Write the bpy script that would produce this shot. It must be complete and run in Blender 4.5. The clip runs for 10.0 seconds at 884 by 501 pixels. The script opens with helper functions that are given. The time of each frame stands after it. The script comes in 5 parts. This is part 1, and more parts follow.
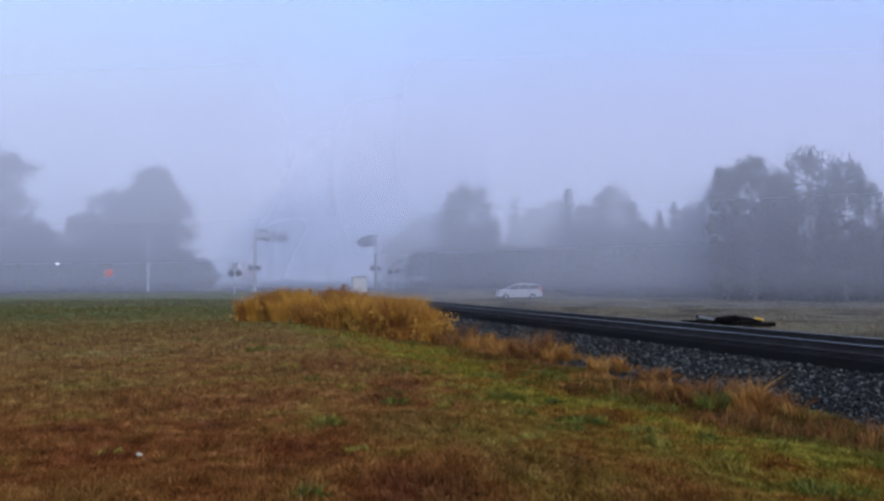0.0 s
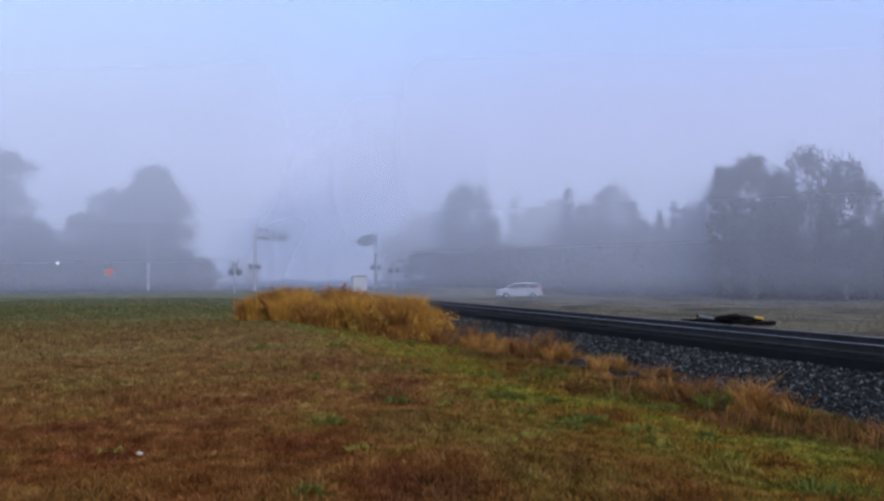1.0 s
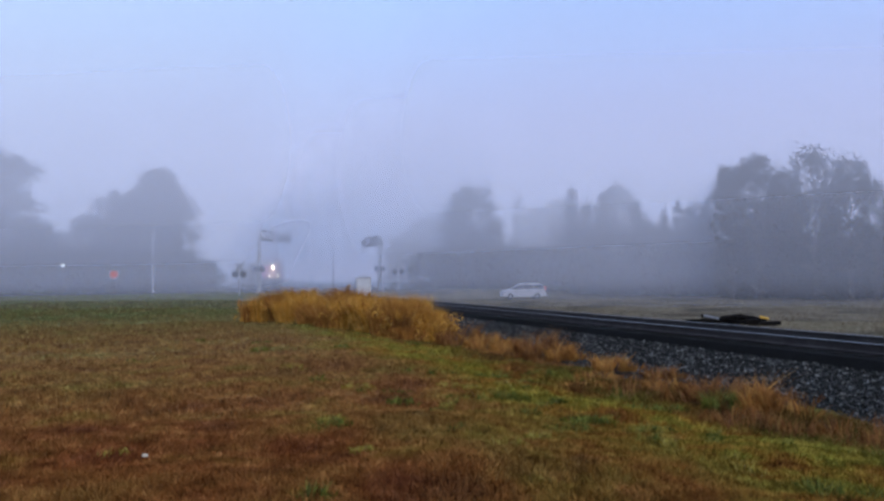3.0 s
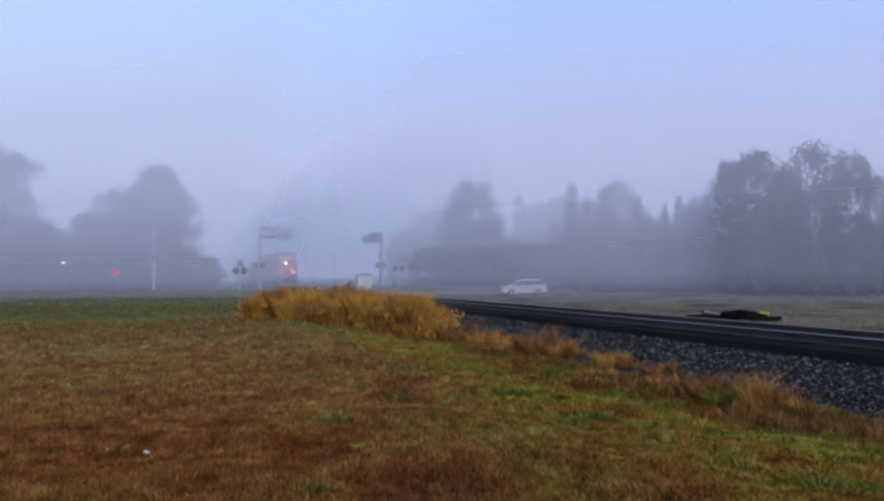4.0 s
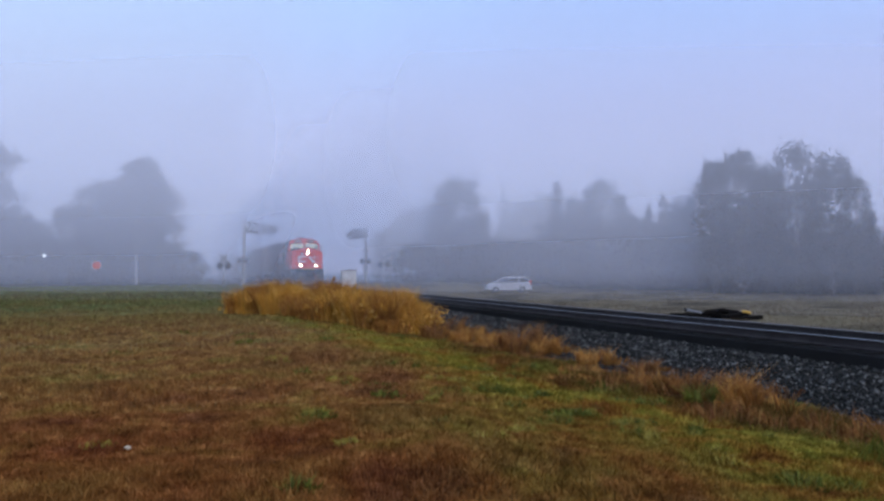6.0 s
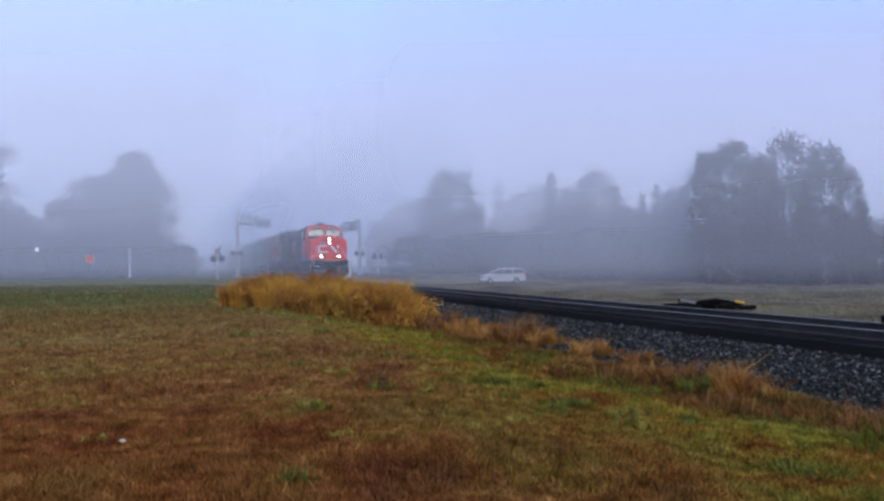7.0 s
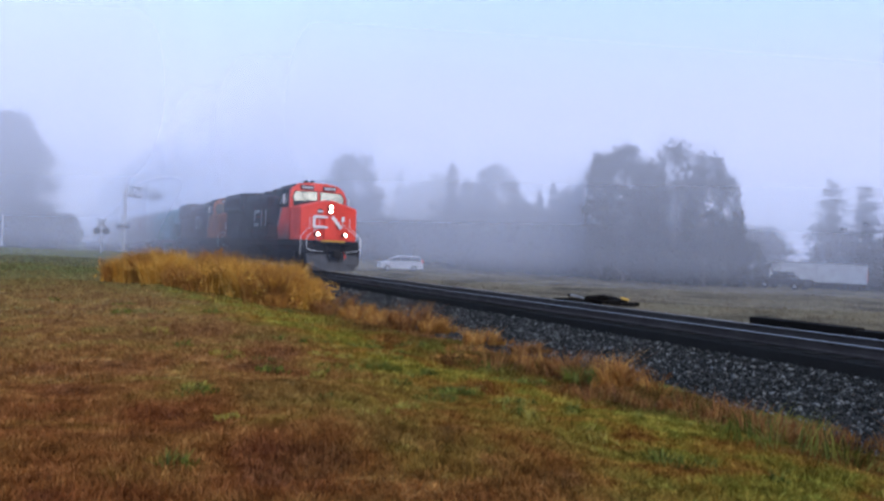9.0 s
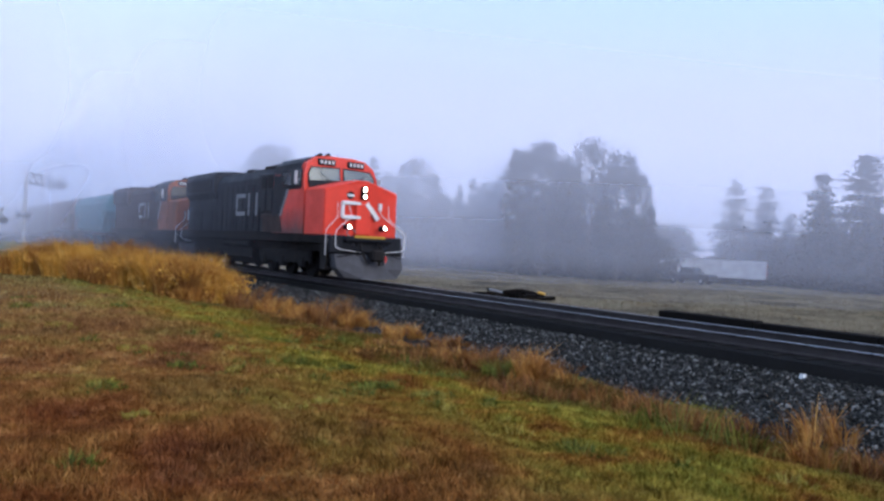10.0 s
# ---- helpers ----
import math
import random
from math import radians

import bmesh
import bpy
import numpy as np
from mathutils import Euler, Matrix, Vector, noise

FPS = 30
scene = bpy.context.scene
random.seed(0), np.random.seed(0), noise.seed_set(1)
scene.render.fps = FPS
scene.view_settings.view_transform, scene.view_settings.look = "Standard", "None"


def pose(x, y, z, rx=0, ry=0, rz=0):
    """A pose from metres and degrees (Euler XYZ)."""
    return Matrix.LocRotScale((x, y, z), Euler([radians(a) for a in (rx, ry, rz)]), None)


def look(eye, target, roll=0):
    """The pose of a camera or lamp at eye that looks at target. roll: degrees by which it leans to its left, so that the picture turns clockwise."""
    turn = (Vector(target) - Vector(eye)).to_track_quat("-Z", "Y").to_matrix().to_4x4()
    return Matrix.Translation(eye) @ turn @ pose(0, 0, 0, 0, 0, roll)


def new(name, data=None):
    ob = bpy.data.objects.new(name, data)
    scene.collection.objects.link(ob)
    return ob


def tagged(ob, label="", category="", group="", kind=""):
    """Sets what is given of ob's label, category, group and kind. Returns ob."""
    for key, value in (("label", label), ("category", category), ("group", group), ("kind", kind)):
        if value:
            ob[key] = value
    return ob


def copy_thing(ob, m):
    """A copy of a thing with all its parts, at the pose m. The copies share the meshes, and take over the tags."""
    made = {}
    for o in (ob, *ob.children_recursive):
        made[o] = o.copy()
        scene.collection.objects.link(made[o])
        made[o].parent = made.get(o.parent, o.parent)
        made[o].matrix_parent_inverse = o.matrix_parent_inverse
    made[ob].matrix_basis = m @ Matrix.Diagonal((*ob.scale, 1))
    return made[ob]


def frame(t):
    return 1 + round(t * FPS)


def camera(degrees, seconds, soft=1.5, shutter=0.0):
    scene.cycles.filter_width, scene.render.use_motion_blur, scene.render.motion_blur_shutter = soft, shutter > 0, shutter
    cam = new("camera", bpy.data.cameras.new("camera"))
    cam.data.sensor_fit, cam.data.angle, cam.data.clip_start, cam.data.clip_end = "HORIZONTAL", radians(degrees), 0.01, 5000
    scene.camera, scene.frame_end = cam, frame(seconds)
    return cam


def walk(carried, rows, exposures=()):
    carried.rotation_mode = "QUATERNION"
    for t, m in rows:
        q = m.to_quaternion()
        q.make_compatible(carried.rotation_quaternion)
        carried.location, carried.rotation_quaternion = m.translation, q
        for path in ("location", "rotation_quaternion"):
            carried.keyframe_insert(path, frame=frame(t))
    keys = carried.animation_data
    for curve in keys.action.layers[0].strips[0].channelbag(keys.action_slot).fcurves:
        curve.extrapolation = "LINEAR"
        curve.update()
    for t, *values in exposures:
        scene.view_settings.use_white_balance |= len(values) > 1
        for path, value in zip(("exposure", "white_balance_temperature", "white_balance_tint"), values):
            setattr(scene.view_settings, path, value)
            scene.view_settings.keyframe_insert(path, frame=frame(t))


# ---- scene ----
import itertools

# ======== camera: a telephone held at standing height, panning after the train ========
cam = camera(62.1, 10.0, soft=2.7)
EYE_Z = 1.30          # above the rail heads, which are z = 0
TURNS = [  # seconds, yaw, pitch, roll
    (0.0, 0.0, 2.18, 0.30), (0.5, 0.34, 1.93, 0.36), (1.0, 0.01, 2.10, 0.31), (1.5, 0.21, 2.29, 0.26), (2.0, 0.15, 2.45, 0.37),
    (2.5, 0.25, 2.34, 0.44), (4.0, 0.38, 1.90, 0.68), (4.5, 0.21, 1.72, 0.49), (5.0, -0.02, 1.55, 0.33), (5.5, -0.45, 1.81, 0.18),
    (7.0, -1.24, 0.98, 0.51), (7.5, -1.35, 0.90, 0.55), (8.0, -1.40, 0.78, 0.42), (8.5, -4.02, 1.01, -0.41), (9.0, -9.16, 0.09, -2.37),
    (9.5, -12.68, -0.11, -2.78), (10.0, -15.40, -0.10, -2.87)]
walk(cam, [(t, pose(0, 0, EYE_Z, 90 + p, r, y)) for t, y, p, r in TURNS],
     exposures=[(0.0, 0.37), (5.5, 0.34), (7.5, 0.50), (8.5, 0.62), (9.0, 0.80), (10.0, 0.86)])

# ======== daylight: a misty morning, the low sun hidden ========
SUN_EL, SUN_AZ = 28.0, 152.0      # degrees above the ground, and clockwise from straight ahead
world = bpy.data.worlds.new("misty_sky")
scene.world = world
world.use_nodes = True


def build_world():
    nt = world.node_tree
    nt.nodes.clear()
    out = nt.nodes.new("ShaderNodeOutputWorld")
    sky = nt.nodes.new("ShaderNodeTexSky")
    sky.sky_type, sky.sun_disc = "NISHITA", False
    sky.sun_elevation, sky.sun_rotation = radians(SUN_EL), radians(SUN_AZ)
    sky_bg = nt.nodes.new("ShaderNodeBackground")
    sky_bg.inputs["Strength"].default_value = 0.05
    nt.links.new(sky.outputs[0], sky_bg.inputs["Color"])
    geo = nt.nodes.new("ShaderNodeTexCoord")
    sep = nt.nodes.new("ShaderNodeSeparateXYZ")
    nt.links.new(geo.outputs["Generated"], sep.inputs[0])
    ramp = nt.nodes.new("ShaderNodeValToRGB")
    e = ramp.color_ramp.elements
    e[0].position, e[0].color = 0.0, (0.50, 0.47, 0.72, 1)
    e[1].position, e[1].color = 1.0, (0.36, 0.52, 0.98, 1)
    for pos, col in ((0.10, (0.475, 0.465, 0.77)), (0.20, (0.43, 0.49, 0.86)), (0.30, (0.375, 0.535, 0.97)), (0.42, (0.335, 0.55, 1.0))):
        el = e.new(pos)
        el.color = (*col, 1)
    nt.links.new(sep.outputs["Z"], ramp.inputs[0])
    # the mist is thinner and whiter overhead, to the near side of the line
    dot = nt.nodes.new("ShaderNodeVectorMath")
    dot.operation = "DOT_PRODUCT"
    dot.inputs[1].default_value = (-0.75, 0.35, 0.56)
    nt.links.new(geo.outputs["Generated"], dot.inputs[0])
    rng = nt.nodes.new("ShaderNodeMapRange")
    rng.interpolation_type = "SMOOTHSTEP"
    rng.inputs["From Min"].default_value, rng.inputs["From Max"].default_value = 0.25, 1.0
    rng.inputs["To Max"].default_value = 0.55
    nt.links.new(dot.outputs["Value"], rng.inputs["Value"])
    mix = nt.nodes.new("ShaderNodeMix")
    mix.data_type = "RGBA"
    mix.inputs[7].default_value = (0.62, 0.80, 1.0, 1)
    nt.links.new(rng.outputs[0], mix.inputs[0])
    nt.links.new(ramp.outputs[0], mix.inputs[6])
    mist = nt.nodes.new("ShaderNodeBackground")
    mist.inputs["Strength"].default_value = 0.92
    nt.links.new(mix.outputs[2], mist.inputs["Color"])
    add = nt.nodes.new("ShaderNodeMixShader")
    add.inputs[0].default_value = 0.93
    nt.links.new(sky_bg.outputs[0], add.inputs[1])
    nt.links.new(mist.outputs[0], add.inputs[2])
    nt.links.new(add.outputs[0], out.inputs["Surface"])


build_world()
sun = new("sun", bpy.data.lights.new("sun", "SUN"))
sun.data.energy, sun.data.angle, sun.data.color = 0.95, radians(35), (1.0, 0.90, 0.74)
sun.matrix_world = look((0, 0, 0), (-math.sin(radians(SUN_AZ)), -math.cos(radians(SUN_AZ)), -math.tan(radians(SUN_EL))))

# ======== the lie of the land ========
PSI = radians(19.85)      # the track's heading, to the left of straight ahead
TRACK_N = 13.0            # the track's centre line, across
U = Vector((-math.sin(PSI), math.cos(PSI)))     # along the track, away
N = Vector((math.cos(PSI), math.sin(PSI)))      # across it


def nu(n, u, z=0.0):
    """A place from metres across and along the track."""
    q = N * n + U * u
    return Vector((q.x, q.y, z))


def polar(az, dist):
    """A place from degrees clockwise of straight ahead, and metres."""
    return math.sin(radians(az)) * dist, math.cos(radians(az)) * dist


def smooth(a, b, v):
    k = np.clip((np.asarray(v, float) - a) / (b - a), 0, 1)
    return k * k * (3 - 2 * k)


def ground_z(x, y):
    x, y = np.asarray(x, float), np.asarray(y, float)
    n, u = x * N.x + y * N.y, x * U.x + y * U.y
    z = -0.32 - 0.38 * smooth(2.5, 8.6, n) - 0.38 * smooth(18.0, 24.0, n)
    bump = 0.05 * np.sin(x * 0.55 + 1.3) * np.sin(y * 0.43 + 0.4) + 0.025 * np.sin(x * 1.7 + y * 1.1) + 0.02 * np.sin(y * 2.3 - x * 0.8)
    z = z + bump * (1 - smooth(60, 100, np.hypot(x, y)))
    k = smooth(12, 5, np.abs(u - 92))          # the road's crossing is level with the rails
    return z * (1 - k) + (-0.12) * k


def gz(x, y):
    return float(ground_z(x, y))


# ======== materials ========
def material(name):
    m = bpy.data.materials.new(name)
    m.use_nodes = True
    nt = m.node_tree
    return m, nt, nt.nodes["Principled BSDF"]


def node(nt, kind, **values):
    n = nt.nodes.new(kind)
    for k, v in values.items():
        n.inputs[k].default_value = v
    return n


def ramp_node(nt, source, stops, interpolation="LINEAR"):
    r = nt.nodes.new("ShaderNodeValToRGB")
    r.color_ramp.interpolation = interpolation
    e = r.color_ramp.elements
    while len(e) > 1:
        e.remove(e[-1])
    e[0].position, e[0].color = stops[0][0], (*stops[0][1], 1)
    for p, c in stops[1:]:
        e.new(p).color = (*c, 1)
    nt.links.new(source, r.inputs[0])
    return r.outputs[0]


def noise_node(nt, scale, detail=4, rough=0.6, vector=None):
    n = node(nt, "ShaderNodeTexNoise", Scale=scale, Detail=detail, Roughness=rough)
    if vector is None:
        vector = nt.nodes.new("ShaderNodeNewGeometry").outputs["Position"]
    nt.links.new(vector, n.inputs["Vector"])
    return n.outputs["Fac"]


def mixed(nt, fac, a, b, mode="MIX"):
    m = nt.nodes.new("ShaderNodeMix")
    m.data_type, m.blend_type = "RGBA", mode
    for value, slot in ((fac, 0), (a, 6), (b, 7)):
        if isinstance(value, (int, float)):
            m.inputs[slot].default_value = value
        elif isinstance(value, tuple):
            m.inputs[slot].default_value = (*value, 1)
        else:
            nt.links.new(value, m.inputs[slot])
    return m.outputs[2]


def bump(nt, bsdf, height, strength, distance=0.02):
    b = node(nt, "ShaderNodeBump", Strength=strength, Distance=distance)
    nt.links.new(height, b.inputs["Height"])
    nt.links.new(b.outputs[0], bsdf.inputs["Normal"])


def painted(name, colour, dirt=(0.06, 0.05, 0.045), amount=0.35, rough=0.45, metal=0.0, scale=2.0, fine=30.0, gloss=0.4):
    """Paint with grime in large stains and fine specks, in the thing's own space."""
    m, nt, b = material(name)
    co = nt.nodes.new("ShaderNodeTexCoord").outputs["Object"]
    big, small = noise_node(nt, scale, 5, 0.65, co), noise_node(nt, fine, 3, 0.6, co)
    stain = ramp_node(nt, big, [(0.35, (0, 0, 0)), (0.75, (amount,) * 3)])
    c = mixed(nt, stain, colour, dirt)
    speck = ramp_node(nt, small, [(0.45, (0.85,) * 3), (0.65, (1.05,) * 3)])
    nt.links.new(mixed(nt, 0.6, c, speck, "MULTIPLY"), b.inputs["Base Color"])
    nt.links.new(ramp_node(nt, big, [(0.3, (rough,) * 3), (0.8, (min(1, rough + 0.3),) * 3)]), b.inputs["Roughness"])
    b.inputs["Metallic"].default_value = metal
    b.inputs["Specular IOR Level"].default_value = gloss
    bump(nt, b, small, 0.15, 0.004)
    return m


def glowing(name, colour, strength):
    m, nt, b = material(name)
    b.inputs["Base Color"].default_value = (*colour, 1)
    b.inputs["Emission Color"].default_value = (*colour, 1)
    b.inputs["Emission Strength"].default_value = strength
    return m


def track_coords(nt):
    """Metres across and along the track, as nodes."""
    pos = nt.nodes.new("ShaderNodeNewGeometry").outputs["Position"]
    outs = []
    for axis in (N, U):
        d = nt.nodes.new("ShaderNodeVectorMath")
        d.operation = "DOT_PRODUCT"
        d.inputs[1].default_value = (axis.x, axis.y, 0)
        nt.links.new(pos, d.inputs[0])
        outs.append(d.outputs["Value"])
    return pos, outs[0], outs[1]


def turf_colour(nt):
    """Autumn turf: rust and straw on the lawn, greener beside the ballast, dull across the line."""
    pos, n, u = track_coords(nt)
    patch = noise_node(nt, 0.22, 5, 0.6, pos)
    blot = noise_node(nt, 1.0, 6, 0.62, pos)
    rust = ramp_node(nt, patch, [(0.34, (0.21, 0.052, 0.019)), (0.44, (0.24, 0.072, 0.021)), (0.52, (0.25, 0.102, 0.024)), (0.58, (0.205, 0.118, 0.026)), (0.68, (0.125, 0.108, 0.024))])
    straw = ramp_node(nt, blot, [(0.36, (0.055, 0.034, 0.024)), (0.45, (0.17, 0.075, 0.026)), (0.54, (0.27, 0.15, 0.048)), (0.62, (0.20, 0.155, 0.034)), (0.70, (0.10, 0.125, 0.024))])
    lawn = mixed(nt, 0.45, rust, straw)
    green = ramp_node(nt, blot, [(0.34, (0.17, 0.065, 0.020)), (0.43, (0.27, 0.135, 0.028)), (0.50, (0.27, 0.185, 0.032)), (0.56, (0.17, 0.155, 0.026)), (0.62, (0.31, 0.245, 0.042)), (0.72, (0.40, 0.30, 0.065))])
    wob = nt.nodes.new("ShaderNodeMath")
    wob.operation = "MULTIPLY_ADD"
    wob.inputs[1].default_value, wob.inputs[2].default_value = 5.0, -2.5
    nt.links.new(patch, wob.inputs[0])
    edge = nt.nodes.new("ShaderNodeMath")
    nt.links.new(n, edge.inputs[0])
    nt.links.new(wob.outputs[0], edge.inputs[1])
    near = node(nt, "ShaderNodeMapRange", **{"From Min": 3.0, "From Max": 4.9})
    nt.links.new(edge.outputs[0], near.inputs["Value"])
    dry = node(nt, "ShaderNodeMapRange", **{"From Min": 7.0, "From Max": 15.0, "To Min": 0.0, "To Max": 0.72})
    nt.links.new(u, dry.inputs["Value"])
    lawn = mixed(nt, dry.outputs[0], lawn, ramp_node(nt, blot, [(0.36, (0.19, 0.105, 0.044)), (0.52, (0.29, 0.170, 0.062)), (0.66, (0.21, 0.160, 0.052))]))
    c = mixed(nt, near.outputs[0], mixed(nt, 1.0, lawn, (1.06, 1.06, 1.06), "MULTIPLY"), mixed(nt, 1.0, green, (0.99, 1.0, 0.95), "MULTIPLY"))
    # dank brown thatch at the ballast's foot
    foot = node(nt, "ShaderNodeMapRange", **{"From Min": 5.7, "From Max": 7.0, "To Max": 0.88})
    nt.links.new(edge.outputs[0], foot.inputs["Value"])
    c = mixed(nt, foot.outputs[0], c, ramp_node(nt, blot, [(0.36, (0.070, 0.042, 0.016)), (0.50, (0.125, 0.074, 0.022)), (0.64, (0.085, 0.082, 0.020))]))
    far = node(nt, "ShaderNodeMapRange", **{"From Min": 17.0, "From Max": 38.0})
    nt.links.new(u, far.inputs["Value"])
    c = mixed(nt, far.outputs[0], c, ramp_node(nt, blot, [(0.35, (0.18, 0.135, 0.055)), (0.55, (0.125, 0.135, 0.050))]))
    over = node(nt, "ShaderNodeMapRange", **{"From Min": 16.0, "From Max": 19.0})
    nt.links.new(n, over.inputs["Value"])
    return mixed(nt, over.outputs[0], c, ramp_node(nt, patch, [(0.34, (0.090, 0.076, 0.052)), (0.46, (0.16, 0.130, 0.085)), (0.56, (0.22, 0.175, 0.110)), (0.68, (0.13, 0.115, 0.072))]))


def make_turf(name, blades):
    m, nt, b = material(name)
    c = turf_colour(nt)
    tuft = noise_node(nt, 4.5, 4, 0.7)
    c = mixed(nt, 1.0, c, ramp_node(nt, tuft, [(0.34, (0.50, 0.46, 0.44)), (0.46, (0.92, 0.90, 0.90)), (0.56, (1.16, 1.18, 1.18)), (0.68, (1.75, 1.95, 2.1))]), "MULTIPLY")
    if blades:
        rnd = nt.nodes.new("ShaderNodeNewGeometry").outputs["Random Per Island"]
        c = mixed(nt, 1.0, c, ramp_node(nt, rnd, [(0.0, (0.66, 0.62, 0.62)), (0.5, (0.93, 0.89, 0.88)), (0.93, (1.18, 1.16, 1.12)), (1.0, (1.6, 1.6, 1.7))]), "MULTIPLY")
        b.inputs["Roughness"].default_value = 0.7
    else:
        fine = noise_node(nt, 14.0, 6, 0.7)
        c = mixed(nt, 1.0, c, ramp_node(nt, fine, [(0.35, (0.45, 0.42, 0.4)), (0.6, (1.1, 1.1, 1.1))]), "MULTIPLY")
        b.inputs["Roughness"].default_value = 0.95
        bump(nt, b, fine, 0.8, 0.05)
    nt.links.new(c, b.inputs["Base Color"])
    b.inputs["Specular IOR Level"].default_value = 0.0
    return m


def island_mat(name, stops, rough=0.75, scale=8.0):
    """A colour for each joined piece, with some grain."""
    m, nt, b = material(name)
    rnd = nt.nodes.new("ShaderNodeNewGeometry").outputs["Random Per Island"]
    c = ramp_node(nt, rnd, stops)
    c = mixed(nt, 0.7, c, ramp_node(nt, noise_node(nt, scale), [(0.3, (0.6,) * 3), (0.7, (1.25,) * 3)]), "MULTIPLY")
    nt.links.new(c, b.inputs["Base Color"])
    b.inputs["Roughness"].default_value = rough
    b.inputs["Specular IOR Level"].default_value = 0.12
    return m


def mist_material(name, alpha, low_lying, thin_at_track=False, along=False):
    """Flat sheet of mist haze: most light passes, the rest scatters to both sides."""
    m, nt, b = material(name)
    nt.nodes.remove(b)
    pos, n, u = track_coords(nt)
    sep = nt.nodes.new("ShaderNodeSeparateXYZ")
    nt.links.new(pos, sep.inputs[0])
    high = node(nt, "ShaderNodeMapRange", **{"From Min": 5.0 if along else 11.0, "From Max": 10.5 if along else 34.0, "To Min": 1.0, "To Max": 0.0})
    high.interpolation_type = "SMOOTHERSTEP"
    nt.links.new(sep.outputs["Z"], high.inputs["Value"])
    # opacity rises with height, so the haze pales tree tops more than their feet
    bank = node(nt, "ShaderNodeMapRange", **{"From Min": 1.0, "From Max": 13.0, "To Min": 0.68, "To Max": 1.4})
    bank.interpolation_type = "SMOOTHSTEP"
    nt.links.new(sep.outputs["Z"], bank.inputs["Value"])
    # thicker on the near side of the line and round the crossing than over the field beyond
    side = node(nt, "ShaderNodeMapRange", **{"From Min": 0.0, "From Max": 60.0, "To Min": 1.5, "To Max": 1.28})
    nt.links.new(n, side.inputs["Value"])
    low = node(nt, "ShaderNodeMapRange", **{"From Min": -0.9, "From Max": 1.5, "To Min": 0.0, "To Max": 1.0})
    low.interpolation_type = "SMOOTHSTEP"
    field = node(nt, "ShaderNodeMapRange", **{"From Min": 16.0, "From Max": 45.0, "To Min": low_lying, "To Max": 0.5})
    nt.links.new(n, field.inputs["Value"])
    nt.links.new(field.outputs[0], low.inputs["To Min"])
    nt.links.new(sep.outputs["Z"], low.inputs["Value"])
    more = []
    if thin_at_track:           # haze thinned near the track, so the sheets' cuts through the train stay faint
        off = nt.nodes.new("ShaderNodeMath")
        off.operation = "SUBTRACT"
        off.inputs[1].default_value = TRACK_N
        nt.links.new(n, off.inputs[0])
        dist = nt.nodes.new("ShaderNodeMath")
        dist.operation = "ABSOLUTE"
        nt.links.new(off.outputs[0], dist.inputs[0])
        lane = node(nt, "ShaderNodeMapRange", **{"From Min": 1.7, "From Max": 6.5, "To Min": 0.35, "To Max": 1.0})
        lane.interpolation_type = "SMOOTHSTEP"
        nt.links.new(dist.outputs[0], lane.inputs["Value"])
        more.append(lane.outputs[0])
    if along:           # opacity rises along the line, imitating distance haze over the train
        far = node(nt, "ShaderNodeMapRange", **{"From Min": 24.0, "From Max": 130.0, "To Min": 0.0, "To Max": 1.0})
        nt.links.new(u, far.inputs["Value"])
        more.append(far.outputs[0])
    value = None
    for source in [high.outputs[0], bank.outputs[0], side.outputs[0], low.outputs[0]] + more:
        mul = nt.nodes.new("ShaderNodeMath")
        mul.operation = "MULTIPLY"
        if value is None:
            mul.inputs[1].default_value = alpha
        else:
            nt.links.new(value, mul.inputs[1])
        nt.links.new(source, mul.inputs[0])
        value = mul.outputs[0]
    through_it = nt.nodes.new("ShaderNodeMath")      # the share of light that passes, by the depth of mist
    through_it.operation = "POWER"
    through_it.inputs[0].default_value = math.exp(-1)
    nt.links.new(value, through_it.inputs[1])
    veiled = nt.nodes.new("ShaderNodeMath")
    veiled.operation = "SUBTRACT"
    veiled.inputs[0].default_value = 1.005
    nt.links.new(through_it.outputs[0], veiled.inputs[1])
    value = veiled.outputs[0]
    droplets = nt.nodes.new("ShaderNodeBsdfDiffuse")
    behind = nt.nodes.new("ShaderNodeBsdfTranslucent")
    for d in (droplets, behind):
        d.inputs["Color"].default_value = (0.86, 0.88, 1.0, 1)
    # shading normals set by hand towards sky and sun, to brighten the haze
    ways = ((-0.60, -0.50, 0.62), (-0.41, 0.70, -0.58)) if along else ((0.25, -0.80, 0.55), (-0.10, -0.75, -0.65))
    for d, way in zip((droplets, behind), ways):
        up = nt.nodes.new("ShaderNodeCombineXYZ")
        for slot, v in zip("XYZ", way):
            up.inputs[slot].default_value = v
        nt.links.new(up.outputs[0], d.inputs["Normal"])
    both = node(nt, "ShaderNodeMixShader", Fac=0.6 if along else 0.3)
    clear = nt.nodes.new("ShaderNodeBsdfTransparent")
    veil = nt.nodes.new("ShaderNodeMixShader")
    nt.links.new(droplets.outputs[0], both.inputs[1])
    nt.links.new(behind.outputs[0], both.inputs[2])
    nt.links.new(value, veil.inputs[0])
    nt.links.new(clear.outputs[0], veil.inputs[1])
    nt.links.new(both.outputs[0], veil.inputs[2])
    nt.links.new(veil.outputs[0], nt.nodes["Material Output"].inputs["Surface"])
    return m


